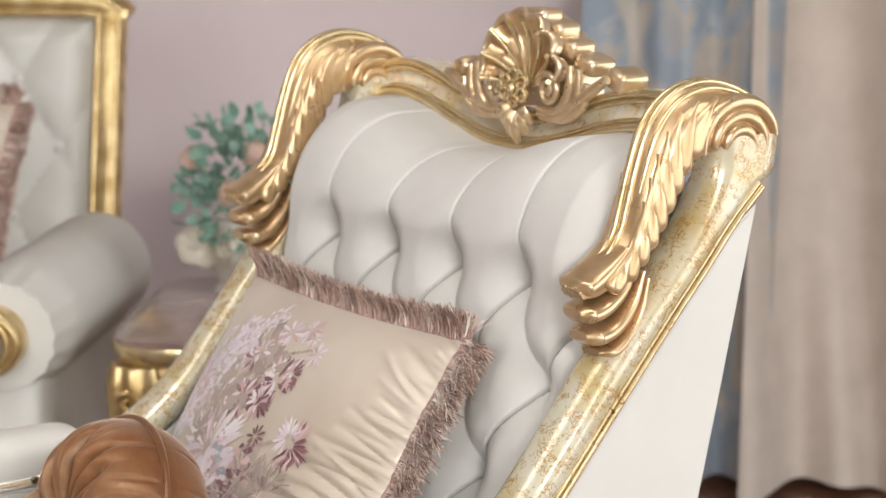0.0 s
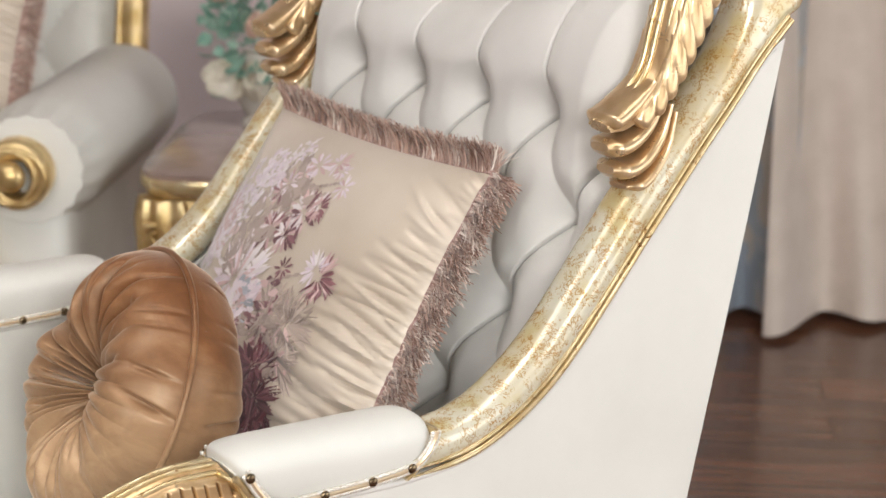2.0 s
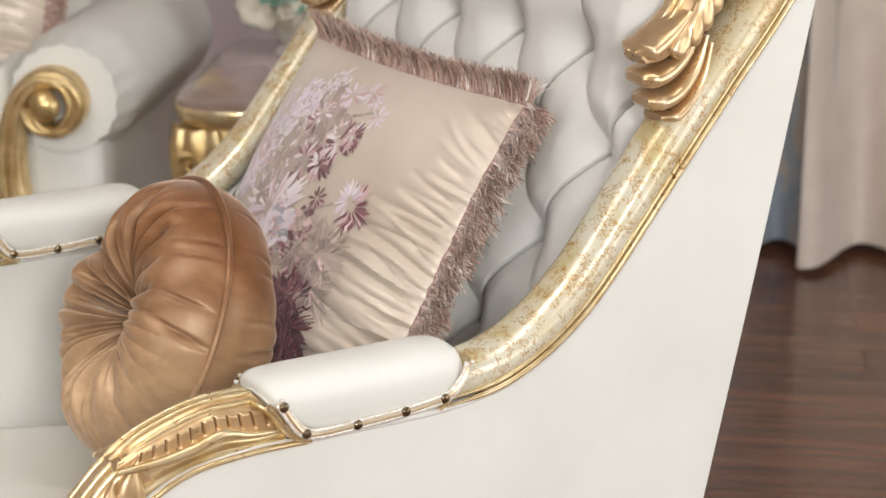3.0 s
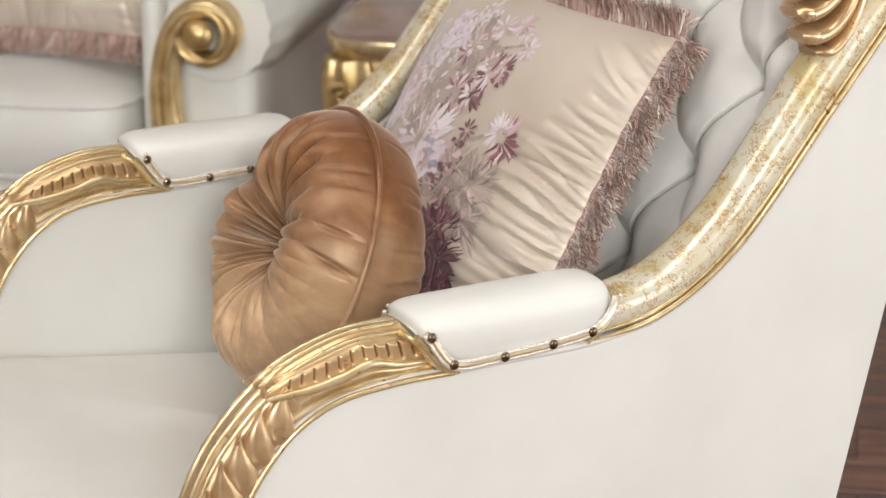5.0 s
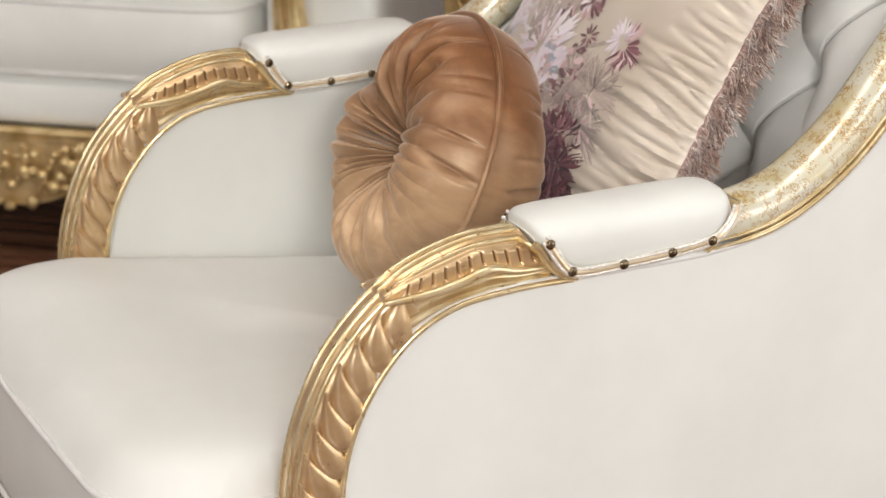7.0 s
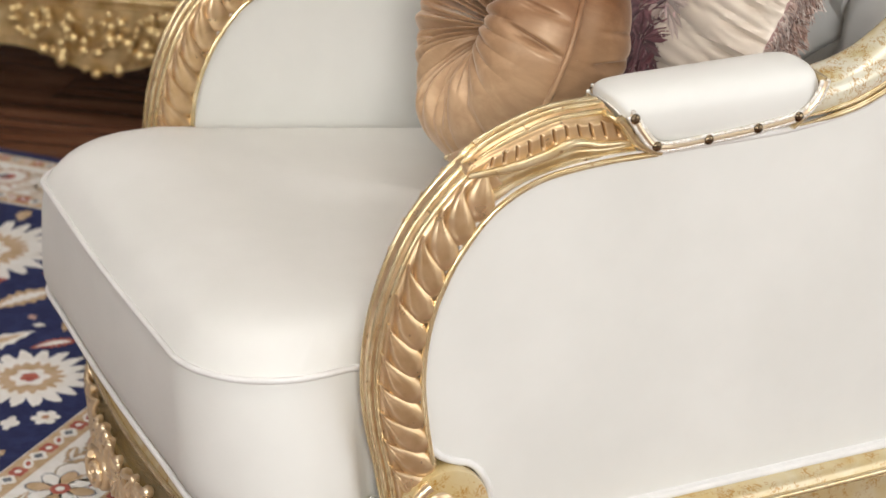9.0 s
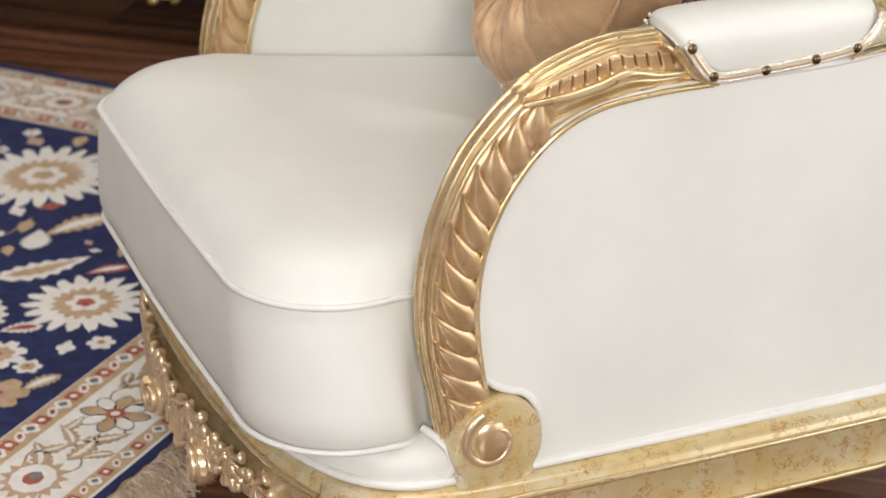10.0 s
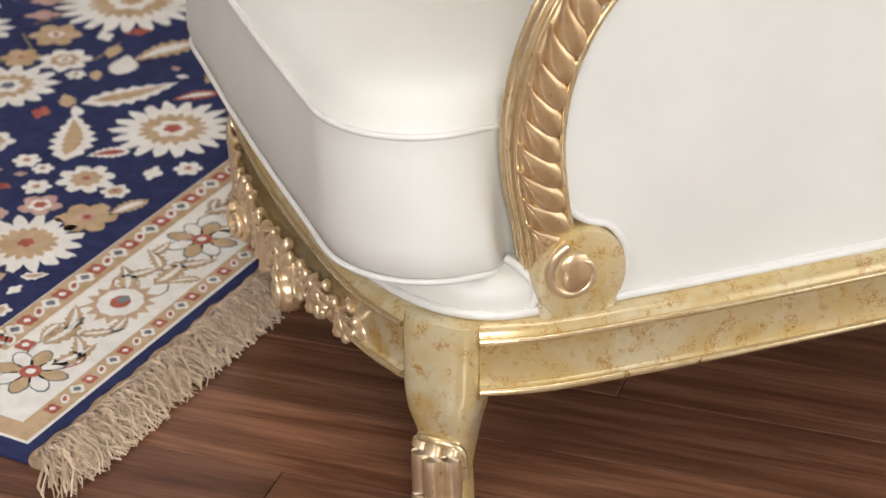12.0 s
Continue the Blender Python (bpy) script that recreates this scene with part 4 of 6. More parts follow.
def seam_gap(x, z, sense):
    """Distance to the nearest diagonal pleat; each bows from one button down to the next."""
    rows_down = max(0.0, (ROW_Z - z) / ROWS_APART)
    row = int(rows_down)
    f = rows_down - row
    start = (0.5 if row % 2 == 0 else 0.0) + sense * 0.5 * (0.45 * f + 0.55 * math.sin(0.5 * math.pi * f))
    p = x / COL - start
    return COL * abs(p - round(p))


def tufted_back():
    """Leather drawn to buttons, with pleats that run up and roll back under the crest rail."""
    cols, low_rows, high_rows = 640, 190, 70
    turn_z = 0.955
    rings = []
    for j in range(low_rows + high_rows + 1):
        ring = []
        for i in range(cols + 1):
            x = -0.320 + 0.640 * i / cols
            top = crest_low(x) - 0.003
            if j <= low_rows:
                z = 0.36 + (turn_z - 0.36) * j / low_rows
                roll, q = 0.0, 0.0
            else:
                q = (j - low_rows) / high_rows
                a = 0.5 * math.pi * min(1.0, q / 0.92)
                z = turn_z + (top - turn_z) * math.sin(a)
                roll = 0.102 * (1 - math.cos(a)) + 0.055 * max(0.0, (q - 0.92) / 0.08)
            if z < ROW_Z:
                near, soft = seam_gap(x, z, -1), seam_gap(x, z, 1)
                fold = 0.0170 * math.exp(-(near / 0.0019) ** 2) + 0.006 * math.exp(-(near / 0.018) ** 2) + 0.0045 * math.exp(-(soft / 0.016) ** 2) + 0.002 * math.exp(-soft / 0.0035)
            else:
                p = x / COL - 0.5
                near = COL * abs(p - round(p))
                side = (p - round(p)) * COL
                fade = 1 - 0.55 * smoothstep(0.55, 0.95, q)
                fold = fade * (0.0160 * math.exp(-(near / 0.0018) ** 2) + 0.0035 * math.exp(-near / 0.008) * (1.0 if side < 0 else 0.5) + (0.006 - 0.003 * smoothstep(0.0, 0.08, z - ROW_Z)) * math.exp(-(near / 0.020) ** 2))
            edge = smoothstep(0.0, 0.055, 0.320 - abs(x)) ** 0.6
            bend = 0.035 * math.log1p(math.exp(-min(40, (z - ROW_Z) / 0.035 + 0.6)))
            puff = -0.018
            lie = math.sin(0.5 * math.pi * min(1.0, q / 0.92))
            drawn = fold + 0.030 * dent_depth(x, z) + puff
            ring.append(Vector((x, ROW_Y - 0.36 * bend + roll + drawn * (1 - 0.65 * lie) + 0.050 * (1 - edge), z - 0.30 * max(0.0, drawn + 0.02) * lie)))
        rings.append(ring)
    return loft(rings, close_ring=False)


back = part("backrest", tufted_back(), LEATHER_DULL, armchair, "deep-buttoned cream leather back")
for r in range(6):
    z = ROW_Z - r * ROWS_APART
    for c in range(-3, 3) if r % 2 == 0 else range(-2, 3):
        x = (c + 0.5) * COL if r % 2 == 0 else c * COL
        if abs(x) < 0.29 and z > 0.42:
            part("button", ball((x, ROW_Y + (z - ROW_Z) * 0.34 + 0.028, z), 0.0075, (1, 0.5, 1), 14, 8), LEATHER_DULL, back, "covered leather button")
core = loft([[(-0.319, y0, z), (0.319, y0, z), (0.319, y1, z), (-0.319, y1, z)] for z, y0, y1 in ((0.23, 0.655, 0.745), (0.6, 0.755, 0.83), (0.9, 0.845, 0.92), (1.02, 0.910, 0.95))])
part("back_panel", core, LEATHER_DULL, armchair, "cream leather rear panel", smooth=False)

# ---- seat ----
def cushion_outline(low=0.0):
    """Plan of the boxed cushion; low is 0 at its top seam and 1 at its bottom seam, where it spreads in front of the arms."""
    def wide(y):
        return (0.317 + 0.025 * low) - (0.007 + 0.022 * low) * smoothstep(-0.016 + 0.014 * low, 0.029, y)
    R, F = 0.110, 0.060
    front = -0.138
    pts = []
    for k in range(29):           # near front corner, well rounded
        a = -math.pi / 2 + (math.pi / 2) * k / 28
        y = front + R + R * math.sin(a)
        pts.append((wide(y) - R + R * math.cos(a), y))
    pts += [(wide(y), y) for y in (-0.02, -0.012, -0.004, 0.004, 0.012, 0.02, 0.03, 0.045)]
    pts += [(wide(0.1), 0.06 + 0.64 * k / 24) for k in range(25)]
    pts += [(0.29 - 0.58 * k / 18, 0.705) for k in range(19)]
    pts += [(-wide(0.1), 0.70 - 0.64 * k / 24) for k in range(25)]
    pts += [(-wide(y), y) for y in (0.045, 0.03, 0.02, 0.01, 0.0, -0.01, -0.025, -0.045, -0.065)]
    for k in range(17):           # far front corner, tighter
        a = math.pi + (math.pi / 2) * k / 16
        y = front + F + F * math.sin(a)
        pts.append((-wide(y) + F + F * math.cos(a), y))
    pts += [(-0.245 + 0.44 * k / 24, front - 0.004 * math.sin(math.pi * k / 24)) for k in range(1, 24)]
    return pts


def seat_top(y):
    return 0.421 - 0.153 * max(0, y)


def seat_cushion():
    c = Vector((0, 0.28))
    top, base = cushion_outline(0), cushion_outline(1)
    rings = []
    for low, f, dz in ((1, 0.93, -0.152), (1, 0.975, -0.151), (1, 0.995, -0.144), (1, 1.008, -0.128), (0.85, 1.012, -0.11), (0.55, 1.012, -0.07), (0.2, 1.010, -0.03), (0.05, 1.004, -0.010), (0, 1.0, 0.0)):
        rings.append([])
        for (x0, y0), (x1, y1) in zip(top, base):
            x, y = x0 + (x1 - x0) * low, y0 + (y1 - y0) * low
            rings[-1].append(Vector((c.x + (x - c.x) * f, c.y + (y - c.y) * f, seat_top(y) + dz)))
    full = [0.008 * smoothstep(0.0, -0.28, x) for x, _ in top]
    rng = random.Random(6)
    gathers = [(rng.randrange(len(top)), rng.uniform(0.35, 0.9), rng.uniform(0.4, 1.2)) for _ in range(14)]

    def pucker(i, f):
        return -0.0022 * sum(a * math.exp(-((i - j) / w) ** 2) for j, w, a in gathers) * math.exp(-((f - 0.965) / 0.022) ** 2)
    for k in range(1, 31):
        f = 1 - (k / 30.5) ** 1.9
        rise = 0.047 * (1 - f ** 15)
        rings.append([Vector((c.x + (x - c.x) * f, c.y + (y - c.y) * f, seat_top(c.y + (y - c.y) * f) + rise + full[i] * (1 - f ** 9) + pucker(i, f))) for i, (x, y) in enumerate(top)])
    return loft(rings)


seat = part("seat_cushion", seat_cushion(), LEATHER, armchair, "thick cream leather seat cushion")
for low, dz, r, k in ((0, 0.0, 0.0036, 1.004), (1, -0.146, 0.0034, 1.002)):
    part("welt", tube([Vector((x * k, 0.28 + (y - 0.28) * k, seat_top(y) + dz)) for x, y in cushion_outline(low)], r, 8, wrap=True), WELT, seat, "cream leather welt cord")

# seat base under the cushion
def base_outline(f):
    R = 0.07
    pts = [(0.382 * f, 0.72), (0.382 * f, 0.20), (0.380 * f, 0.03), (0.374 * f, -0.012), (0.354 * f, -0.045), (0.322 * f, -0.072)]
    pts += [(0.28 * f, -0.092), (0.22 * f, -0.108), (0.12 * f, -0.117), (0.0, -0.120)]
    left = [(-x, y) for x, y in reversed(pts[:-1])]
    return [Vector((p.x, p.y, 0)) for p in curve([Vector((x, y, 0)) for x, y in pts + left], 130)]


deck = loft([[Vector((p.x * f, p.y * f + 0.005, z)) for p in base_outline(1.0)] for z, f in ((0.222, 0.96), (0.238, 0.965), (0.252, 0.966), (0.263, 0.958), (0.270, 0.940), (0.274, 0.90))])
for v in deck.verts:
    turn = math.atan2(v.co.x, -v.co.y)
    v.co.z += (0.0020 * math.sin(31 * turn + 2 * math.sin(9 * turn)) - 0.004 * max(0.0, math.sin(57 * turn + 3 * math.sin(5 * turn))) ** 12) * smoothstep(0.236, 0.250, v.co.z)
deck = part("seat_deck", deck, LEATHER, armchair, "pleated cream leather seat border")
part("welt", tube([Vector((p.x * 0.972, p.y * 0.972 + 0.004, 0.240)) for p in base_outline(1.0)], 0.005, 8), WELT, deck, "cream leather welt cord")

for sx in (1, -1):
    part("welt", tube(curve([Vector((x * sx, y, z)) for x, y, z in ((0.366, 0.026, 0.240), (0.368, 0.034, 0.252), (0.364, 0.034, 0.268), (0.352, 0.027, 0.278), (0.330, 0.020, 0.281))], 24), 0.0045, 8), WELT, deck, "cream leather welt cord")

# ---- apron, corner blocks, legs ----
def apron_piece(points, label, sub=True):
    """Moulded rail along a plan curve of (x, y): a flat marbled face with gold mouldings above and below."""
    line = curve([Vector((x, y, 0.0)) for x, y in points], 60)
    fr = frames(line, None)
    face = []
    prof = [(-0.020, 0.158), (0.0035, 0.158), (0.0055, 0.162), (0.0035, 0.167), (0.000, 0.169), (0.0, 0.213), (0.003, 0.216), (0.0045, 0.220), (0.002, 0.224), (0.001, 0.228), (-0.004, 0.234), (-0.020, 0.236)]
    rings = []
    for p, t, s, n in fr:
        out = Vector((t.y, -t.x, 0)).normalized()
        rings.append([p + out * a + Vector((0, 0, z)) for a, z in prof])
    ob = part("apron", loft(rings), MARBLE_GOLD, armchair, label)
    for a, z, r in ((0.0045, 0.163, 0.0042), (0.0042, 0.221, 0.0038)):
        part("bead", tube([p + Vector((t.y, -t.x, 0)).normalized() * a + Vector((0, 0, z)) for p, t, s, n in fr], r, 8), GOLD_PALE, ob, "pale gold bead")
    return ob


SIDE_PLAN = [(0.3725, -0.026), (0.3825, 0.010), (0.3895, 0.056), (0.3935, 0.14), (0.3955, 0.25), (0.3955, 0.42), (0.3935, 0.58), (0.3885, 0.74)]
FRONT_PLAN = [(-0.3155, -0.084), (-0.265, -0.101), (-0.20, -0.113), (-0.10, -0.121), (0, -0.124), (0.10, -0.121), (0.20, -0.113), (0.265, -0.101), (0.3155, -0.084)]
apron_piece(SIDE_PLAN, "marbled gold side apron")
apron_piece([(-x, y) for x, y in reversed(SIDE_PLAN)], "marbled gold side apron")
front_apron = apron_piece(FRONT_PLAN, "bowed marbled gold front apron")
apron_piece([(0.3885, 0.742), (0.0, 0.742), (-0.3885, 0.742)], "marbled gold rear apron")

# carved rocaille hanging on the front apron
rng = random.Random(11)
BERRY = bpy.data.meshes.new("berry")
seed_bm = ball((0, 0, 0), 1.0, u=12, v=8)
seed_bm.to_mesh(BERRY)
seed_bm.free()
BERRY.materials.append(GOLD)
BERRY.polygons.foreach_set("use_smooth", [True] * len(BERRY.polygons))
def apron_front(x):
    return -0.124 + 0.050 * (x / 0.3) ** 2


def spray(cx, cz, reach, count, turn):
    """A fan of curved stems that swell to round tips, laid over the apron."""
    for k in range(count):
        f = k / (count - 1)
        a = radians(turn + 130 * (f - 0.5))
        l = reach * (0.72 + 0.28 * math.sin(math.pi * f)) * rng.uniform(0.88, 1.1)
        pts = []
        for j in range(5):
            g = j / 4
            b = a + 0.55 * (f - 0.5) * g
            x, z = cx + l * g * math.sin(b), cz - l * g * math.cos(b)
            pts.append(Vector((x, apron_front(x) - 0.006 - 0.013 * math.sin(math.pi * (0.15 + 0.7 * g)), z)))
        fat = rng.uniform(0.0042, 0.0056)
        part("carved_leaf", tube(curve(pts, 18), lambda u, fat=fat: fat * (0.55 + 0.25 * u + 0.85 * math.exp(-((u - 0.86) / 0.12) ** 2)) * (1 - 0.6 * smoothstep(0.95, 1.0, u)), 9, side=(0, 1, 0)), GOLD, front_apron, "bulb-tipped gold leaf")


for sx in (1, -1):
    spray(0.205 * sx, 0.184, 0.038, 6, 38 * sx)
    spray(0.150 * sx, 0.194, 0.046, 7, 16 * sx)
    spray(0.095 * sx, 0.186, 0.048, 7, -14 * sx)
    spray(0.045 * sx, 0.198, 0.054, 7, 10 * sx)
spray(0.0, 0.178, 0.056, 9, 0)
for k in range(40):
    x = rng.uniform(-0.20, 0.20)
    r = rng.uniform(0.0045, 0.0075)
    ob = new("berry", BERRY)
    ob.parent = front_apron
    ob.matrix_local = Matrix.LocRotScale((x, apron_front(x) - 0.018, rng.uniform(0.156, 0.198)), None, (r, r * 0.8, r * rng.uniform(0.9, 1.5)))
for sx in (1, -1):
    tail = [Vector((x * sx, apron_front(x) - 0.010, z)) for x, z in ((0.214, 0.198), (0.232, 0.188), (0.244, 0.174), (0.250, 0.158))]
    part("carved_stem", tube(curve(tail, 22), lambda u: 0.0055 + 0.0045 * math.exp(-((u - 0.72) / 0.22) ** 2) - 0.003 * smoothstep(0.9, 1, u), 9, side=(0, 1, 0)), GOLD, front_apron, "hanging gold bud")
    eye = Vector((0.082 * sx, -0.137, 0.142))
    bracket = part("bracket_scroll", placed(scroll_disc(0.024, 0.011), Matrix.Translation(eye) @ Matrix.Rotation(radians(90 - 6 * sx), 4, "Z")), GOLD, front_apron, "round gold scroll at the apron's carving")
    part("scroll", placed(spiral(0.020, 0, 1.2, 1.6, 0.0046, sx), Matrix.Translation(eye + Vector((0.0, -0.013, 0))) @ Matrix.Rotation(radians(90 - 6 * sx), 4, "Z")), GOLD, bracket, "gold spiral")


def leg(sx, sy, front=True):
    cx, cy = (0.3365, -0.048) if front else (0.36, 0.715)
    out = Vector((0.70, -0.72, 0)) if front else Vector((0.4, 0.9, 0))
    side = Vector((-out.y, out.x, 0))
    rings = []
    for z, push, w, d in ((0.235, 0.000, 0.040, 0.022), (0.222, 0.001, 0.041, 0.024), (0.160, 0.002, 0.0405, 0.026), (0.148, -0.002, 0.040, 0.031), (0.130, -0.004, 0.037, 0.034), (0.110, -0.006, 0.031, 0.032), (0.085, -0.008, 0.026, 0.027), (0.055, -0.006, 0.022, 0.021), (0.03, 0.0, 0.025, 0.024), (0.01, 0.006, 0.028, 0.027), (0.0, 0.006, 0.027, 0.026)):
        c = Vector((cx, cy, z)) + out * push
        rings.append([c + side * a + out * b for a, b in rounded(w, d, 3.4, 28)])
    bm = loft(rings)
    ob = part("leg", mirrored(bm, sx), MARBLE_GOLD, armchair, "cabriole leg in marbled gold lacquer")
    if front:
        for a, l in ((-0.016, 0.0), (0.0, 0.008), (0.016, 0.0)):
            line = [Vector((cx, cy, z)) + out * (p + l) + side * a for z, p in ((0.098, 0.016), (0.085, 0.026), (0.06, 0.024), (0.035, 0.024), (0.012, 0.034), (0.002, 0.034))]
            part("claw", mirrored(tube(curve(line, 24), lambda u: 0.0085 + 0.003 * math.sin(math.pi * u), 10), sx), GOLD, ob, "fluted gold claw")
        part("cuff", mirrored(tube(curve([Vector((cx, cy, z)) + out * p + side * a for a, z, p in ((-0.026, 0.055, 0.012), (-0.024, 0.092, 0.020), (0, 0.102, 0.028), (0.024, 0.092, 0.020), (0.026, 0.055, 0.012))], 30), 0.005, 8), sx), GOLD_PALE, ob, "pale gold cuff")
    return ob


for sx in (1, -1):
    leg(sx, -1)
    leg(sx, 1, False)

# ---- cushions ----
def pillow_shape(half, thick, wrinkle, seed, cols=90, rows=90):
    """A square scatter cushion in (a, b, c): a across, b up, c towards its front; returns the mesh and the surface function."""
    rng = random.Random(seed)
    creases = []
    for k in range(64):
        b0 = -0.97 + 1.90 * k / 63 + rng.uniform(-0.012, 0.012)
        lean_by = -0.02 + 0.40 * (b0 + 1) / 2 + rng.uniform(-0.16, 0.16)
        long = rng.choice((0.12, 0.18, 0.26, 0.34, 0.46, 0.66)) * (1.25 - 0.55 * abs(b0 + 0.35))
        creases.append((0.99, b0, -math.cos(lean_by), math.sin(lean_by), long, rng.uniform(0.008, 0.020), rng.uniform(0.5, 1.25) * rng.choice((-1, -1, -1, 0.9)) * (1 - 0.55 * smoothstep(0.0, 0.8, b0))))
    for k in range(12):           # long drawn folds across the lower half
        b0 = -0.85 + 0.9 * k / 11 + rng.uniform(-0.03, 0.03)
        lean_by = 0.10 + rng.uniform(-0.12, 0.2)
        creases.append((0.95, b0, -math.cos(lean_by), math.sin(lean_by), rng.uniform(0.7, 1.15), rng.uniform(0.016, 0.034), rng.uniform(0.5, 1.0) * rng.choice((-1, 0.8))))
    for k in range(12):
        creases.append((-0.75 + 1.6 * k / 11, -0.985, rng.uniform(-0.3, 0.3), 1.0, rng.uniform(0.15, 0.4), rng.uniform(0.014, 0.03), rng.uniform(-1.0, -0.4)))

    def surface(a, b, face=1):
        pull = 1 - 0.05 * (1 - b * b) * abs(a) ** 4
        pull_b = 1 - 0.05 * (1 - a * a) * abs(b) ** 4
        x, y = a * half * pull, b * half * pull_b
        h = thick * max(0.0, (1 - abs(a) ** 2.4) * (1 - abs(b) ** 2.4)) ** 0.55
        if wrinkle:
            for a0, b0, da, db, length, wide, amp in creases:
                along = (a - a0) * da + (b - b0) * db
                if -0.02 < along < length:
                    off = (a - a0) * db - (b - b0) * da - 0.05 * math.sin(5 * along + 9 * b0) * along
                    w = wide * (0.8 + 1.3 * along)
                    if abs(off) < 4 * w:
                        h += wrinkle * amp * math.exp(-abs(off / w) ** 1.5) * (1 - along / length) ** 0.7 * min(1.0, 0.30 + 7 * max(0, along)) * (0.32 + 15 * min(w, 0.045))
        return Vector((x, y, h * face))
    top = [[surface(-1 + 2 * i / cols, -1 + 2 * j / rows) for i in range(cols + 1)] for j in range(rows + 1)]
    low = [[surface(-1 + 2 * i / cols, -1 + 2 * j / rows, -0.8) for i in range(cols + 1)] for j in range(rows + 1)]
    bm = join(loft(top, close_ring=False), loft(low, close_ring=False))
    bmesh.ops.remove_doubles(bm, verts=bm.verts, dist=0.0004)
    return bm, surface


def fringe_mesh(name, edge, outward, up, tufts, strands, length, width, seed, mat, parent, label, lean_by=-0.10):
    """Loose yarn along an edge line, in small tufts whose strands splay at the ends."""
    rng = random.Random(seed)

    def near(mid, spread):
        return mid + spread * rng.uniform(-1.6, 1.6)
    verts, faces = [], []
    droop = Vector((0, -0.26, 0))
    for tuft in range(tufts):
        i = (tuft + rng.uniform(-0.8, 0.8)) / tufts * (len(edge) - 1)
        i = min(len(edge) - 1.001, max(0.0, i))
        j = int(i)
        root = edge[j].lerp(edge[j + 1], i - j)
        along = (edge[j + 1] - edge[j]).normalized()
        tilt_a, tilt_n = near(0, 0.15), near(lean_by, 0.19)
        tall = length * rng.uniform(0.82, 1.08)
        for k in range(strands):
            out = outward(i / (len(edge) - 1))
            d = (out + along * (tilt_a + near(0, 0.07)) + up * (tilt_n + near(0, 0.10))).normalized()
            l = tall * rng.uniform(0.80, 1.06)
            w = width * rng.uniform(0.7, 1.3)
            p = root + along * near(0, 0.0016) + up * rng.uniform(-0.006, 0.003) - out * 0.002
            bend = (up * near(-0.04, 0.17) + along * near(0, 0.18) + droop) * l
            s = d.cross(up + along * rng.uniform(-0.9, 0.9)).normalized() * w
            base = len(verts)
            for m in range(4):
                u = m / 3
                c = p + d * l * u + bend * u * u
                ww = s * (1 - 0.35 * u)
                verts += [c - ww, c + ww]
            faces += [(base + 2 * m, base + 2 * m + 1, base + 2 * m + 3, base + 2 * m + 2) for m in range(3)]
    return tagged(raw(name, verts, faces, mat, parent, label), kind="stuff")


class Stitcher:
    """Lays small petal-shaped stitches on a cushion's face."""

    def __init__(self, surface, seed):
        self.surface, self.rng, self.sets = surface, random.Random(seed), {}

    def point(self, s, t, lift=0.0012):
        e = 0.01
        p = self.surface(s, t)
        n = (self.surface(s + e, t) - self.surface(s - e, t)).cross(self.surface(s, t + e) - self.surface(s, t - e)).normalized()
        return p + n * lift

    def petal(self, mat, s, t, ang, length, width, lift=0.0012):
        s, t = min(0.93, max(-0.97, s)), min(0.93, max(-0.95, t))
        verts, faces = self.sets.setdefault(mat, ([], []))
        base = len(verts)
        c, q = math.cos(ang), math.sin(ang)
        lift += self.rng.random() * 0.0008
        for d, w in ((0, 0.0), (0.35, 0.8), (0.7, 1.0), (1.0, 0.0), (0.7, -1.0), (0.35, -0.8)):
            a, b = s + c * length * d - q * width * w, t + q * length * d + c * width * w
            verts.append(self.point(min(0.985, max(-0.985, a)), min(0.985, max(-0.985, b)), lift))
        faces.append(tuple(range(base, base + 6)))

    def daisy(self, mats, s, t, r, petals, spread=6.28, start=0.0, fat=0.18):
        petals = int(petals * 1.7)
        fat *= 0.62
        for k in range(petals):
            a = start + spread * k / petals + self.rng.gauss(0, 0.12)
            self.petal(self.rng.choice(mats), s + 0.15 * r * math.cos(a), t + 0.15 * r * math.sin(a), a, r * self.rng.uniform(0.65, 1.1), r * fat)

    def scatter(self, mats, s0, t0, s1, t1, wide, count, size, turn):
        for k in range(count):
            u = self.rng.random()
            off = self.rng.gauss(0, wide)
            a = math.atan2(t1 - t0, s1 - s0) + math.pi / 2
            s, t = s0 + (s1 - s0) * u + off * math.cos(a), t0 + (t1 - t0) * u + off * math.sin(a)
            self.petal(self.rng.choice(mats), s, t, turn + self.rng.gauss(0, 0.7), size * self.rng.uniform(0.6, 1.3), size * 0.24)

    def stem(self, mat, pts, width):
        for (a, b), (c, d) in zip(pts, pts[1:]):
            n = 5
            for k in range(n):
                s, t = a + (c - a) * k / n, b + (d - b) * k / n
                self.petal(mat, s, t, math.atan2(d - b, c - a), 1.25 * math.hypot(c - a, d - b) / n, width, 0.0009)

    def link(self, parent, label):
        for mat, (verts, faces) in self.sets.items():
            tagged(raw("embroidery", verts, faces, mat, parent, label), kind="stuff")


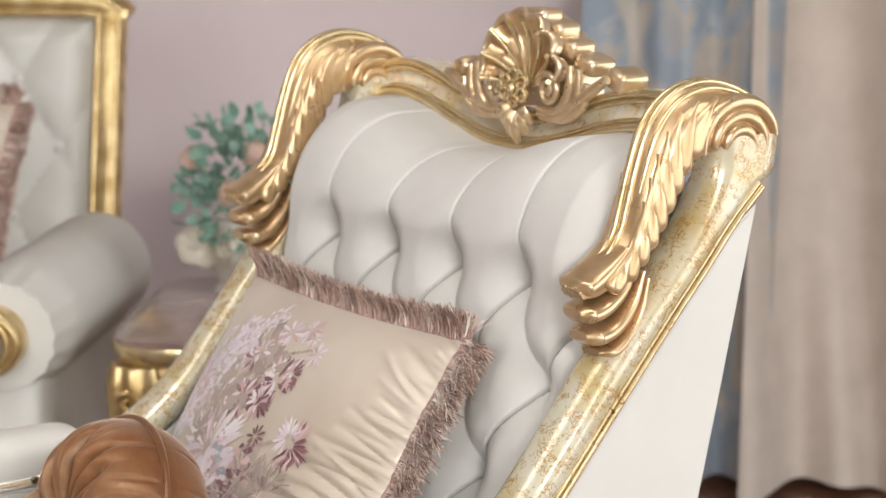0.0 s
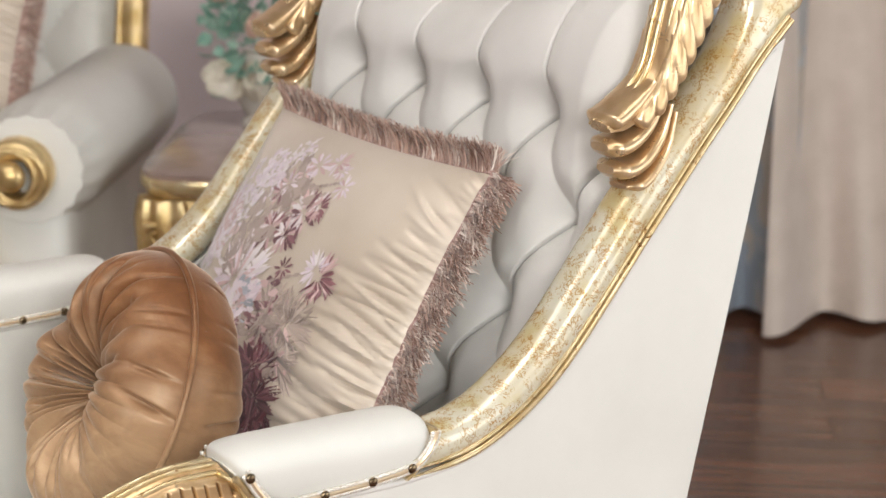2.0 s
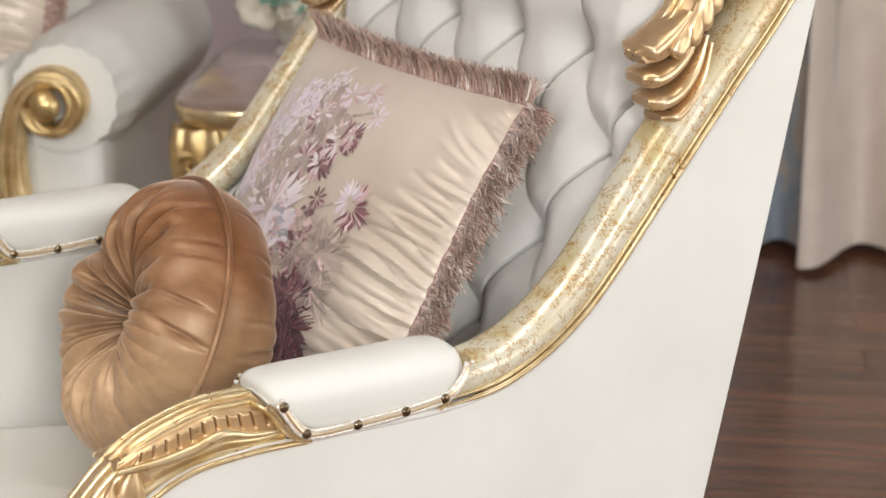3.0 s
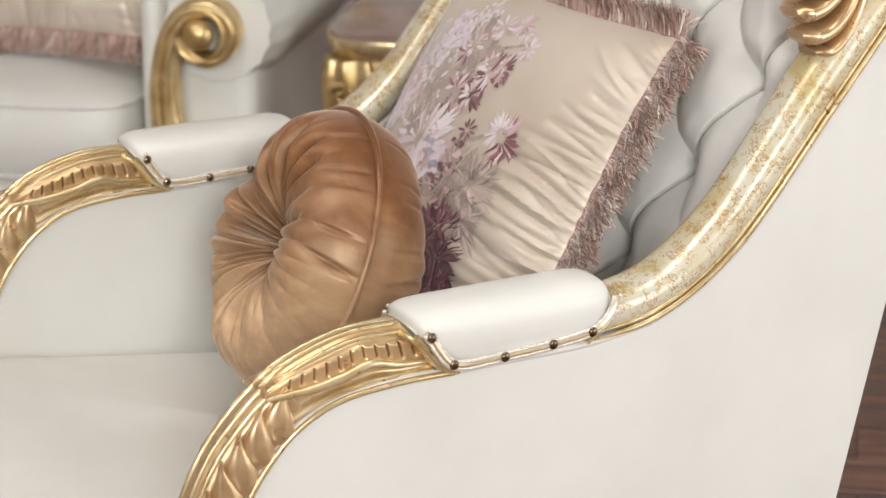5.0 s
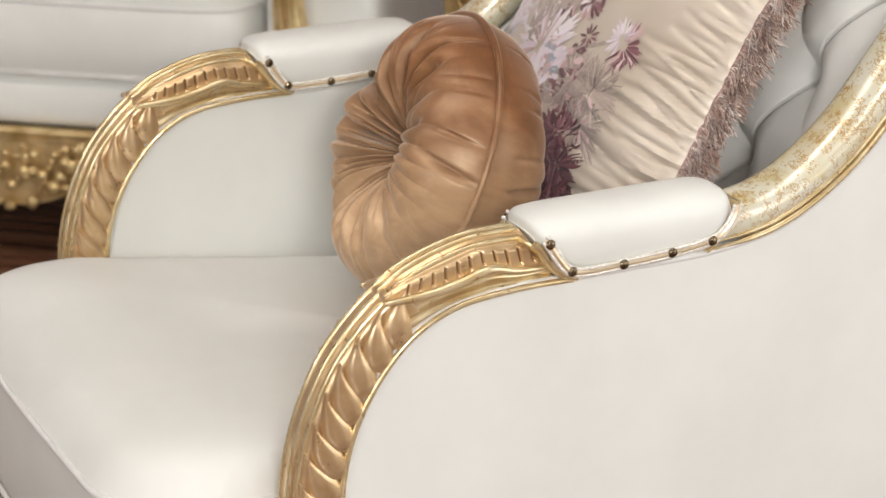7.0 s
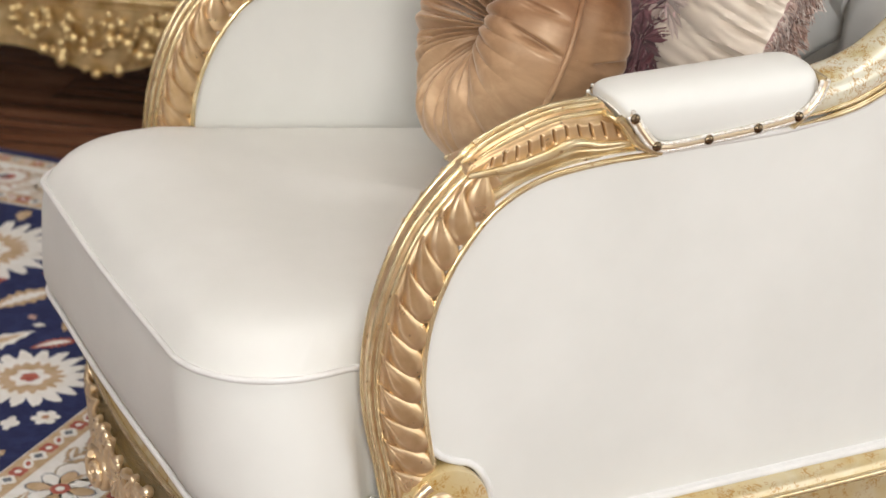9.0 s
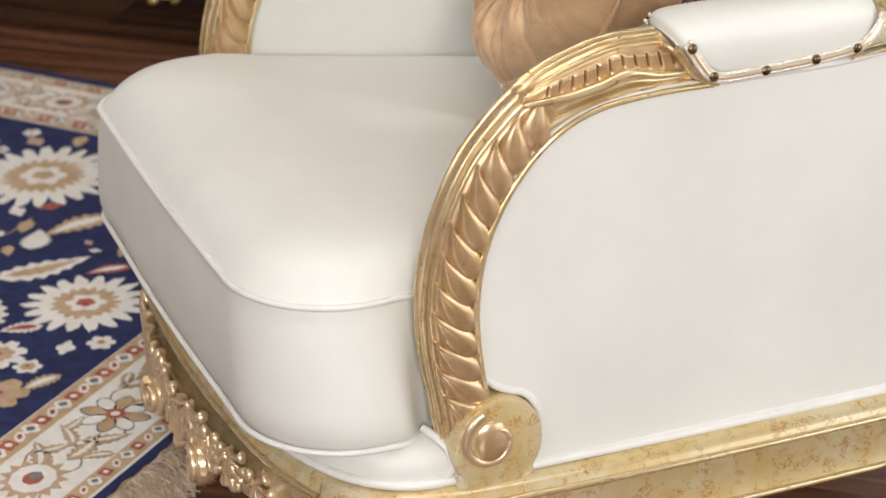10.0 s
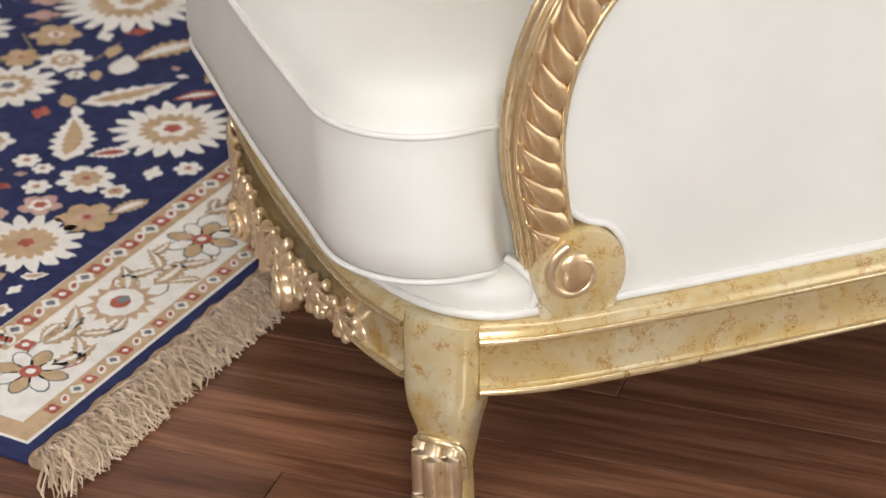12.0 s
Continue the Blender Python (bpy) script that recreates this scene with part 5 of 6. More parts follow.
def square_pillow(m, label, embroidered=True, seed=3):
    root = thing("throw_pillow", label, "pillow", "scatter cushions")
    root.matrix_world = m
    bm, surface = pillow_shape(0.228, 0.066, 0.0155, seed, 190, 190)
    cover = part("cover", bm, SATIN, root)
    n = Vector((0, 0, 1))
    sides = {"top": ([surface(-0.97 + 1.96 * k / 60, 0.985) for k in range(61)], Vector((0, 1, 0))),
             "right": ([surface(0.985, 0.985 - 1.97 * k / 60) for k in range(61)], Vector((1, 0, 0))),
             "bottom": ([surface(0.985 - 1.97 * k / 60, -0.985) for k in range(61)], Vector((0, -1, 0)))}
    for key, (edge, out) in sides.items():
        part("trim", tube(edge, 0.0035, 6), FRINGE_FAR, root, "mauve trim cord")
        tall, tip = (0.042, 0.32) if key == "top" else (0.034, -0.02)
        fringe_mesh("fringe", edge, lambda u, out=out: out, n, 190, 26, tall, 0.0009, seed + len(key), FRINGE, root, "fluffy mauve yarn fringe", tip)
        fringe_mesh("fringe", edge, lambda u, out=out: out, n, 95, 16, tall * 1.04, 0.0007, seed + 9 + len(key), FRINGE_LIGHT, root, "silvery fringe yarn", tip)
    if embroidered:
        st = Stitcher(surface, 21)
        for line in ([(-0.36, -0.15), (-0.3, 0.15), (-0.2, 0.42), (0.0, 0.62), (0.16, 0.68)], [(-0.4, 0.0), (-0.42, 0.3), (-0.36, 0.6), (-0.3, 0.78)], [(-0.3, 0.1), (-0.12, 0.42), (0.1, 0.6)], [(-0.2, -0.1), (0.02, 0.08), (0.3, 0.2)], [(-0.42, 0.05), (-0.55, 0.35), (-0.5, 0.6)]):
            st.stem(STITCH_GREY, line, 0.011)
        st.scatter([STITCH_GREY], -0.45, 0.0, -0.15, 0.6, 0.07, 46, 0.15, 1.0)
        st.scatter([STITCH_LILAC, STITCH_LILAC, STITCH_WHITE], -0.86, 0.12, -0.42, 0.66, 0.085, 330, 0.058, 0.9)
        st.scatter([STITCH_LILAC, STITCH_WHITE], -0.44, 0.62, -0.3, 0.84, 0.035, 50, 0.045, 0.9)
        st.scatter([STITCH_PINK], -0.80, 0.16, -0.66, 0.38, 0.08, 90, 0.075, 1.2)
        st.scatter([STITCH_LILAC, STITCH_WHITE], -0.84, 0.02, -0.62, 0.16, 0.06, 80, 0.055, 0.9)
        for s, t, r in ((-0.24, 0.58, 0.10), (-0.11, 0.73, 0.10), (0.2, 0.66, 0.07), (0.02, 0.78, 0.08), (-0.17, 0.66, 0.07), (0.1, 0.74, 0.06)):
            st.daisy([STITCH_PINK, STITCH_LILAC], s, t, r, 8)
        st.daisy([STITCH_WINE, STITCH_PINK], -0.26, 0.53, 0.09, 7, 3.4, 2.4)
        for s, t, r in ((-0.17, 0.33, 0.12), (0.03, 0.46, 0.14), (-0.02, 0.33, 0.11), (0.12, 0.52, 0.09)):
            st.daisy([STITCH_WINE, STITCH_WINE, STITCH_PINK], s, t, r, 10, 6.28, 0.2, 0.16)
            st.daisy([STITCH_WHITE], s - 0.01, t + 0.02, r * 0.75, 7, 4.0, 1.2, 0.2)
        st.daisy([STITCH_WINE, STITCH_WINE, STITCH_PINK], 0.39, 0.20, 0.125, 15, 4.2, -2.2, 0.11)
        st.daisy([STITCH_WHITE, STITCH_LILAC], 0.35, 0.23, 0.105, 12, 4.2, 0.5, 0.13)
        st.daisy([STITCH_WINE], 0.10, 0.17, 0.07, 6)
        st.daisy([STITCH_WHITE, STITCH_LILAC], -0.27, 0.02, 0.27, 26, 3.6, -0.1, 0.09)
        st.daisy([STITCH_WHITE, STITCH_PINK], -0.27, 0.02, 0.18, 20, 6.28, 0.1, 0.11)
        st.scatter([STITCH_SLATE, STITCH_LILAC], -0.28, -0.04, -0.06, -0.08, 0.06, 60, 0.085, 0.6)
        st.scatter([STITCH_PINK, STITCH_GREY, STITCH_WINE], -0.2, -0.14, 0.12, -0.08, 0.07, 110, 0.09, 0.2)
        for s, t, r in ((0.31, -0.08, 0.2), (0.3, -0.24, 0.2), (0.14, -0.06, 0.16)):
            st.daisy([STITCH_GREY], s, t, r, 22, 6.28, 0.0, 0.11)
            st.daisy([STITCH_PINK, STITCH_GREY], s, t, r * 0.55, 10)
        for s, t, r in ((0.17, -0.34, 0.17), (0.26, -0.48, 0.18), (0.27, -0.64, 0.19), (0.1, -0.48, 0.2), (0.1, -0.66, 0.2), (-0.06, -0.55, 0.2)):
            st.daisy([STITCH_DARK, STITCH_DARK, STITCH_WINE], s, t, r, 30, 6.28, 0.0, 0.10)
            st.daisy([STITCH_DARK, STITCH_WINE], s + 0.02, t + 0.02, r * 0.6, 16, 6.28, 0.0, 0.14)
        st.link(cover, "embroidered flowers in lilac, pink and wine thread")
    return root


STITCH_SLATE = thread("slate_stitch", (0.30, 0.32, 0.36), (0.46, 0.47, 0.52))
FRINGE_FAR = grainy("mauve_cord", (0.30, 0.17, 0.15), (0.44, 0.30, 0.27), 0.6, 300)

up = Vector((0.0, 0.485, 0.875)).normalized()
across = Vector((1.0, 0.0, 0.0))
facing = across.cross(up).normalized()
PILLOW = Matrix((across, up, facing)).transposed().to_4x4()
PILLOW.translation = (-0.008, 0.572, 0.668)
square_pillow(PILLOW, "champagne satin cushion with embroidered flowers and mauve fringe")


def round_pillow(m, R, half, label, seed=2, smooth_at=0.0):
    """A gathered round cushion: c is its axis; pleats run in to a deep dimple."""
    rng = random.Random(seed)
    root = thing("round_pillow", label, "pillow", "scatter cushions")
    root.matrix_world = m
    pleats = []
    for k in range(46):
        at = 2 * math.pi * (k + rng.uniform(-0.45, 0.45)) / 46
        plump = 0.5 + 0.5 * math.cos(at - smooth_at)          # 1 on the plump side, where the pleats stay short
        deep = rng.uniform(0.45, 1.35) * (1 - 0.55 * plump ** 2)
        reach = rng.choice((0.50, 0.62, 0.75, 0.92, 1.0)) * (1 - 0.42 * plump ** 2)
        pleats.append((at, rng.uniform(0.020, 0.050), deep, reach))
    puckers = [(rng.uniform(0, 2 * math.pi), rng.uniform(0.3, 1.0)) for k in range(26)]
    around, steps = 1080, 64
    beside = [[p for p in pleats if abs((2 * math.pi * i / around - p[0] + math.pi) % (2 * math.pi) - math.pi) < 0.52] for i in range(around)]

    def height(r, a, face):
        u = r / R
        crest_u = 0.60
        body = half * (0.02 + 0.98 * (1 - (1 - u / crest_u) ** 2.0) ** 0.92) if u < crest_u else half * max(0.0, 1 - ((u - crest_u) / (1 - crest_u)) ** 2.2) ** 0.55
        fold = 0.0
        for c, w, amp, reach in beside[round(a / (2 * math.pi) * around) % around]:
            d = (a - c - 0.22 * math.sin(3 * c) * (u - 0.2) + math.pi) % (2 * math.pi) - math.pi
            if abs(d) < 0.30:
                fold -= amp * math.exp(-abs(d / (w * (0.8 + 0.5 * u))) ** 1.3) * math.exp(-max(0, (u - reach * 0.8) / 0.14) ** 2) * min(1, u / 0.14) * (0.55 + 0.75 * u) * (1 - 0.75 * smoothstep(0.68, 0.95, u))
        plump = 0.5 + 0.5 * math.cos(a - smooth_at)
        wave = 0.5 * math.sin(19 * a + 2.0 * math.sin(3 * a)) * math.exp(-((u - 0.45) / 0.25) ** 2) * (1 - 0.8 * plump)
        ridge = (abs(math.sin(12.5 * a + 2.2 * math.sin(2 * a) + 1.1 * math.sin(5 * a) + 1.6 * u)) ** 0.8 - 0.6) * math.exp(-((u - 0.50) / 0.27) ** 2) * (1 - 0.62 * plump)
        pucker = sum(-depth * math.exp(-(((a - at + 0.5 * (u - 0.9) + math.pi) % (2 * math.pi) - math.pi) / 0.022) ** 2) * math.exp(-((u - 0.90) / 0.085) ** 2) for at, depth in puckers)
        lump = 0.35 * math.sin(4 * a + 1.0) * math.exp(-((u - 0.7) / 0.25) ** 2)
        return (body * (1 + 0.10 * plump) + 0.0230 * (fold + 0.45 * wave + 0.62 * ridge + 0.36 * pucker + 0.7 * lump)) * face
    rings = []
    for k in range(steps + 1):
        r = R * (0.03 + 0.97 * math.sin(0.5 * math.pi * k / steps))
        rings.append([Vector((r * math.cos(a), r * math.sin(a), height(r, a, 1))) for a in (2 * math.pi * i / around for i in range(around))])
    for k in range(steps - 1, -1, -2):
        r = R * (0.03 + 0.97 * math.sin(0.5 * math.pi * k / steps))
        rings.append([Vector((r * math.cos(a), r * math.sin(a), height(r, a, -1))) for a in (2 * math.pi * i / around for i in range(around))])
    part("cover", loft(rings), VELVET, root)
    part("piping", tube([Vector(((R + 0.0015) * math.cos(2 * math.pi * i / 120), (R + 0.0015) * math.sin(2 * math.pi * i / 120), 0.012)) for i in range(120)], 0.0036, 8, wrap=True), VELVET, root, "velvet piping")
    return root


axis = Vector((-0.10, -0.915, 0.39)).normalized()
side_axis = Vector((0, 0, 1)).cross(axis).normalized()
ROUND = Matrix((side_axis, axis.cross(side_axis), axis)).transposed().to_4x4()
ROUND.translation = (0.012, 0.340, 0.618)
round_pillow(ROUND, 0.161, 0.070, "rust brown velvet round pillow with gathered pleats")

# ---- rug: s along its fringed end, w inwards from it ----
RUG_A, RUG_U, RUG_W = Vector((0.131, -0.436, 0)), Vector((-0.656, 0.754, 0)).normalized(), Vector((-0.754, -0.656, 0)).normalized()
RUG = Matrix(((RUG_U.x, RUG_W.x, 0, RUG_A.x), (RUG_U.y, RUG_W.y, 0, RUG_A.y), (0, 0, 1, 0), (0, 0, 0, 1)))
RUG_S, RUG_L, PILE = 1.43, 2.1, 0.008
rug = thing("rug", "navy floral rug with ivory border and tan fringe", "rug")


def rug_part(name, bm, mat, label):
    return part(name, placed(bm, RUG), mat, rug, label, smooth=False)


rug_part("field", box(0, RUG_S, 0, RUG_L, 0.0005, PILE, 0.002), NAVY, "navy pile field")


def band(inset, width, z, mat, label):
    a, b = inset, inset + width
    bm = bmesh.new()
    for s0, s1, w0, w1 in ((a, RUG_S - a, a, b), (a, RUG_S - a, RUG_L - b, RUG_L - a), (a, b, b, RUG_L - b), (RUG_S - b, RUG_S - a, b, RUG_L - b)):
        bm = join(bm, box(s0, s1, w0, w1, PILE - 0.001, z))
    rug_part("border_band", bm, mat, label)


band(0.024, 0.178, PILE + 0.0006, PILE_WHITE, "ivory guard stripe")
band(0.028, 0.026, PILE + 0.0012, PILE_TAN, "tan guard stripe")
band(0.164, 0.036, PILE + 0.0012, PILE_TAN, "tan guard stripe")


class Motifs:
    def __init__(self, seed):
        self.rng, self.sets = random.Random(seed), {}

    def poly(self, mat, pts, z):
        verts, faces = self.sets.setdefault(mat, ([], []))
        base = len(verts)
        verts += [RUG @ Vector((min(RUG_S - 0.02, max(0.02, s)), min(RUG_L - 0.02, max(0.02, w)), PILE + z)) for s, w in pts]
        faces.append(tuple(range(base, base + len(pts))))

    def blob(self, mat, s, w, r, z, lobes=0, depth=0.25, squash=1.0, turn=0.0, n=26):
        pts = []
        for k in range(n):
            a = 2 * math.pi * k / n
            rr = r * (1 - depth + depth * abs(math.cos(lobes * a / 2)) if lobes else 1) * self.rng.uniform(0.94, 1.05)
            x, y = rr * math.cos(a), rr * squash * math.sin(a)
            pts.append((s + x * math.cos(turn) - y * math.sin(turn), w + x * math.sin(turn) + y * math.cos(turn)))
        self.poly(mat, pts, z)

    def flower(self, s, w, r, mats, lobes=10):
        self.blob(mats[0], s, w, r * 1.12, 0.0010, lobes, 0.30, n=lobes * 8)
        self.blob(mats[1], s, w, r * 0.62, 0.0014, lobes, 0.22, n=lobes * 6)
        self.blob(mats[2], s, w, r * 0.36, 0.0018, 6, 0.3)
        self.blob(mats[3], s, w, r * 0.18, 0.0022, 5, 0.3, n=14)

    def leaf(self, mat, s, w, length, width, turn, teeth=6, heart=None):
        for m, k, z in ((mat, 1.0, 0.0010), (heart, 0.45, 0.0014)):
            if m is None:
                continue
            pts = []
            for side in (1, -1):
                rng = range(0, teeth * 2 + 1) if side == 1 else range(teeth * 2 - 1, 0, -1)
                for i in rng:
                    u = i / (teeth * 2)
                    wid = width * k * math.sin(math.pi * u ** 0.75) * (0.68 if i % 2 else 1.0) * side
                    x, y = (u - 0.5) * length * (0.6 + 0.4 * k), wid + 0.18 * length * (u - 0.5) ** 2
                    pts.append((s + x * math.cos(turn) - y * math.sin(turn), w + x * math.sin(turn) + y * math.cos(turn)))
            self.poly(m, pts, z)

    def vine(self, mat, pts, width):
        line = curve([Vector((a, b, 0)) for a, b in pts], 24)
        for p, q in zip(line, line[1:]):
            d = (q - p)
            n = Vector((-d.y, d.x, 0)).normalized() * width
            self.poly(mat, [(v.x, v.y) for v in (p - n, q - n, q + n, p + n)], 0.0009)

    def link(self):
        for mat, (verts, faces) in self.sets.items():
            tagged(raw("woven_motif", verts, faces, mat, rug, "woven flowers and leaves"), kind="stuff")


mo = Motifs(7)
IV, TN, RD, OL, SL = PILE_WHITE, PILE_TAN, PILE_RED, PILE_OLIVE, PILE_SLATE
fixed = []


def fix(kind, s, w, r, *rest):
    fixed.append((s, w, r))
    if kind == "flower":
        mo.flower(s, w, r, *rest)
    elif kind == "leaf":
        mo.leaf(rest[0], s, w, 2.3 * r, 1.35 * r * rest[2], rest[1], 7, rest[3])
    else:
        mo.blob(rest[0], s, w, r, 0.001, 4, 0.4, 0.65, rest[1])


fix("flower", 0.722, 0.319, 0.078, (IV, TN, IV, RD), 18)
fix("flower", 1.054, 0.627, 0.105, (IV, TN, IV, TN), 22)
fix("flower", 0.374, 0.299, 0.066, (IV, TN, TN, RD), 16)
fix("flower", 0.725, 0.605, 0.065, (IV, TN, IV, SL), 14)
fix("leaf", 0.785, 0.432, 0.064, IV, 2.55 + math.pi, 0.34, TN)
fix("leaf", 0.640, 0.425, 0.062, IV, 0.55, 0.40, TN)
fix("leaf", 0.930, 0.478, 0.050, TN, 2.7, 0.40, IV)
fix("flower", 0.900, 0.653, 0.036, (TN, TN, IV, RD), 6)
fix("flower", 0.834, 0.587, 0.036, (IV, TN, IV, TN), 7)
fix("flower", 0.548, 0.336, 0.036, (IV, TN, TN, RD), 8)
fix("flower", 0.462, 0.345, 0.026, (PINK_PILE, IV, RD, RD), 5)
fix("flower", 0.463, 0.272, 0.036, (TN, TN, PINK_PILE, RD), 6)
fix("leaf", 0.623, 0.355, 0.026, IV, 2.3, 0.5, RD)
fix("leaf", 0.824, 0.351, 0.030, RD, 2.4, 0.4, IV)
fix("leaf", 0.861, 0.500, 0.030, IV, 0.4, 0.6, None)
fix("leaf", 0.510, 0.243, 0.028, TN, 2.8, 0.4, IV)
fix("blob", 0.602, 0.268, 0.020, IV, 0.3)
fix("blob", 0.966, 0.550, 0.020, RD, 2.4)
fix("blob", 0.930, 0.585, 0.020, IV, 0.9)
fix("blob", 0.999, 0.742, 0.030, PINK_PILE, 2.2)
fix("blob", 0.950, 0.715, 0.028, PINK_PILE, 2.2)
fix("flower", 1.135, 0.860, 0.060, (IV, TN, IV, RD), 14)
fix("blob", 1.163, 0.720, 0.022, PINK_PILE, 1.0)
taken = [(s, w, r) for s, w, r in fixed]
for attempt in range(6500):
    s, w = mo.rng.uniform(0.225, RUG_S - 0.225), mo.rng.uniform(0.225, RUG_L - 0.25)
    kind = mo.rng.random()
    r = mo.rng.choice((0.050, 0.062, 0.080)) if attempt < 420 else mo.rng.choice((0.014, 0.018, 0.022, 0.028, 0.034, 0.040))
    if any(math.hypot(s - a, w - b) < r + c + 0.001 for a, b, c in taken) or min(s, w, RUG_S - s) < 0.212 + r:
        continue
    taken.append((s, w, r))
    if r > 0.045:
        mo.flower(s, w, r, (IV, TN, IV, RD), 14)
    elif kind < 0.4:
        mo.flower(s, w, r, (mo.rng.choice((IV, TN)), mo.rng.choice((IV, TN)), TN, RD), 6)
    elif kind < 0.75:
        mo.leaf(mo.rng.choice((IV, IV, TN)), s, w, 2.6 * r, r * 0.78, mo.rng.uniform(0, 6.28), 4, mo.rng.choice((None, TN)))
    else:
        mo.blob(mo.rng.choice((RD, PINK_PILE, PINK_PILE, IV)), s, w, r * 0.7, 0.001, 4, 0.4, 0.7, mo.rng.uniform(0, 6.28))
for k in range(26):
    a, b = mo.rng.uniform(0.25, RUG_S - 0.3), mo.rng.uniform(0.25, 1.6)
    t = mo.rng.uniform(0, 6.28)
    mo.vine(OL, [(a, b), (a + 0.06 * math.cos(t), b + 0.06 * math.sin(t)), (min(RUG_S - 0.23, max(0.23, a + 0.11 * math.cos(t + 0.7))), max(0.23, b + 0.11 * math.sin(t + 0.7)))], 0.0016)


def border_run(count, step, place):
    for k in range(count):
        x = 0.09 + step * k
        for off, sz in ((0.041, 0.010), (0.182, 0.013)):
            mo.blob(RD, *place(x, off), sz, 0.0018, 4, 0.3, 1.0, 0.8)
            mo.blob(IV, *place(x, off), sz * 0.35, 0.0022, 0)
            mo.blob(IV, *place(x + step * 0.33, off), sz * 0.95, 0.0018, 0, 0, 0.55, 0.6)
            mo.blob(RD, *place(x + step * 0.33, off), sz * 0.5, 0.0022, 0, 0, 0.5, 0.6)
            mo.blob(IV, *place(x + step * 0.66, off), sz, 0.0018, 4, 0.3)
            mo.blob(SL, *place(x + step * 0.66, off), sz * 0.5, 0.0022, 4, 0.3)


SCROLL = 0.172


def border_scroll(count, step, place):
    """Large palmettes in turn with sprays of serrated leaves on a curling red and olive vine."""
    def at(x, o, dx, do, turn):
        c, q = math.cos(turn), math.sin(turn)
        return place(x + dx * c - do * q, o + dx * q + do * c)

    def shape(mat, x, o, pts, turn, z):
        mo.poly(mat, [at(x, o, dx, do, turn) for dx, do in pts], z)

    def feather(x, o, length, width, turn):
        for mat, grow, z in ((OL, 1.14, 0.0010), (TN, 1.0, 0.0013), (IV, 0.34, 0.0016)):
            pts = []
            for side in (1, -1):
                for i in (range(0, 13) if side == 1 else range(11, 0, -1)):
                    u = i / 12
                    pts.append(((u - 0.5) * length * (0.8 + 0.2 * grow), side * width * grow * math.sin(math.pi * u ** 0.7) * (0.62 if i % 2 else 1.0) + 0.30 * length * (u - 0.5) ** 2))
            shape(mat, x, o, pts, turn, z)
    for k in range(count):
        x = 0.14 + step * k
        flip = 1 if k % 2 else -1
        if k % 2:
            for grow, mat, z, n in ((1.0, TN, 0.0010, 15), (0.80, PINK_PILE, 0.0013, 15), (0.66, IV, 0.0016, 11), (0.30, RD, 0.0019, 7)):
                pts = [(0.050 * grow * r * math.cos(a), 0.043 * grow * r * math.sin(a)) for a, r in ((2 * math.pi * i / (2 * n), 1.0 if i % 2 else 0.74 + 0.2 * (grow < 0.7)) for i in range(2 * n))]
                shape(mat, x, 0.110, pts, 0.3 * flip, z)
            shape(SL, x + 0.006, 0.110, [(0.010 * math.cos(a), 0.007 * math.sin(a)) for a in (0.7 * i for i in range(9))], 0, 0.0022)
        else:
            for i in range(8):
                a = 2 * math.pi * i / 8 + 0.2
                for mat, grow, z in ((SL, 1.15, 0.0010), (IV if i % 2 else TN, 1.0, 0.0013)):
                    petal = [(0.026 + 0.019 * grow * math.cos(b), 0.0105 * grow * math.sin(b)) for b in (2 * math.pi * j / 10 for j in range(10))]
                    shape(mat, x, 0.110, petal, a, z)
            shape(RD, x, 0.110, [(0.013 * math.cos(b), 0.013 * math.sin(b)) for b in (2 * math.pi * j / 12 for j in range(12))], 0, 0.0016)
            shape(IV, x, 0.110, [(0.006 * math.cos(b), 0.006 * math.sin(b)) for b in (2 * math.pi * j / 10 for j in range(10))], 0, 0.0019)
        for d, o, ln, wd, turn in ((0.30, 0.026, 0.066, 0.013, 0.5), (0.40, 0.018, 0.056, 0.011, -0.5), (0.52, -0.016, 0.072, 0.014, 0.25), (0.68, -0.026, 0.062, 0.012, -0.6), (0.62, 0.022, 0.056, 0.010, 1.0), (0.46, -0.036, 0.044, 0.009, 2.6), (0.76, 0.030, 0.044, 0.009, 0.1)):
            feather(x + d * step, 0.110 + flip * o, ln, wd, flip * turn + mo.rng.gauss(0, 0.15))
        for mat, amp in ((RD, 0.040), (OL, -0.034)):
            mo.vine(mat, [place(x + u * step, 0.110 + flip * amp * math.sin(2 * math.pi * u)) for u in (0.12, 0.28, 0.44, 0.6, 0.76, 0.9)], 0.0013)


border_run(20, 0.068, lambda x, o: (x, o))
border_scroll(8, SCROLL, lambda x, o: (x, o))
border_run(22, 0.068, lambda x, o: (o, x + 0.06))
border_scroll(9, SCROLL, lambda x, o: (o, x + 0.12))
border_run(26, 0.068, lambda x, o: (RUG_S - o, x + 0.06))
border_scroll(10, SCROLL, lambda x, o: (RUG_S - o, x + 0.12))
mo.link()

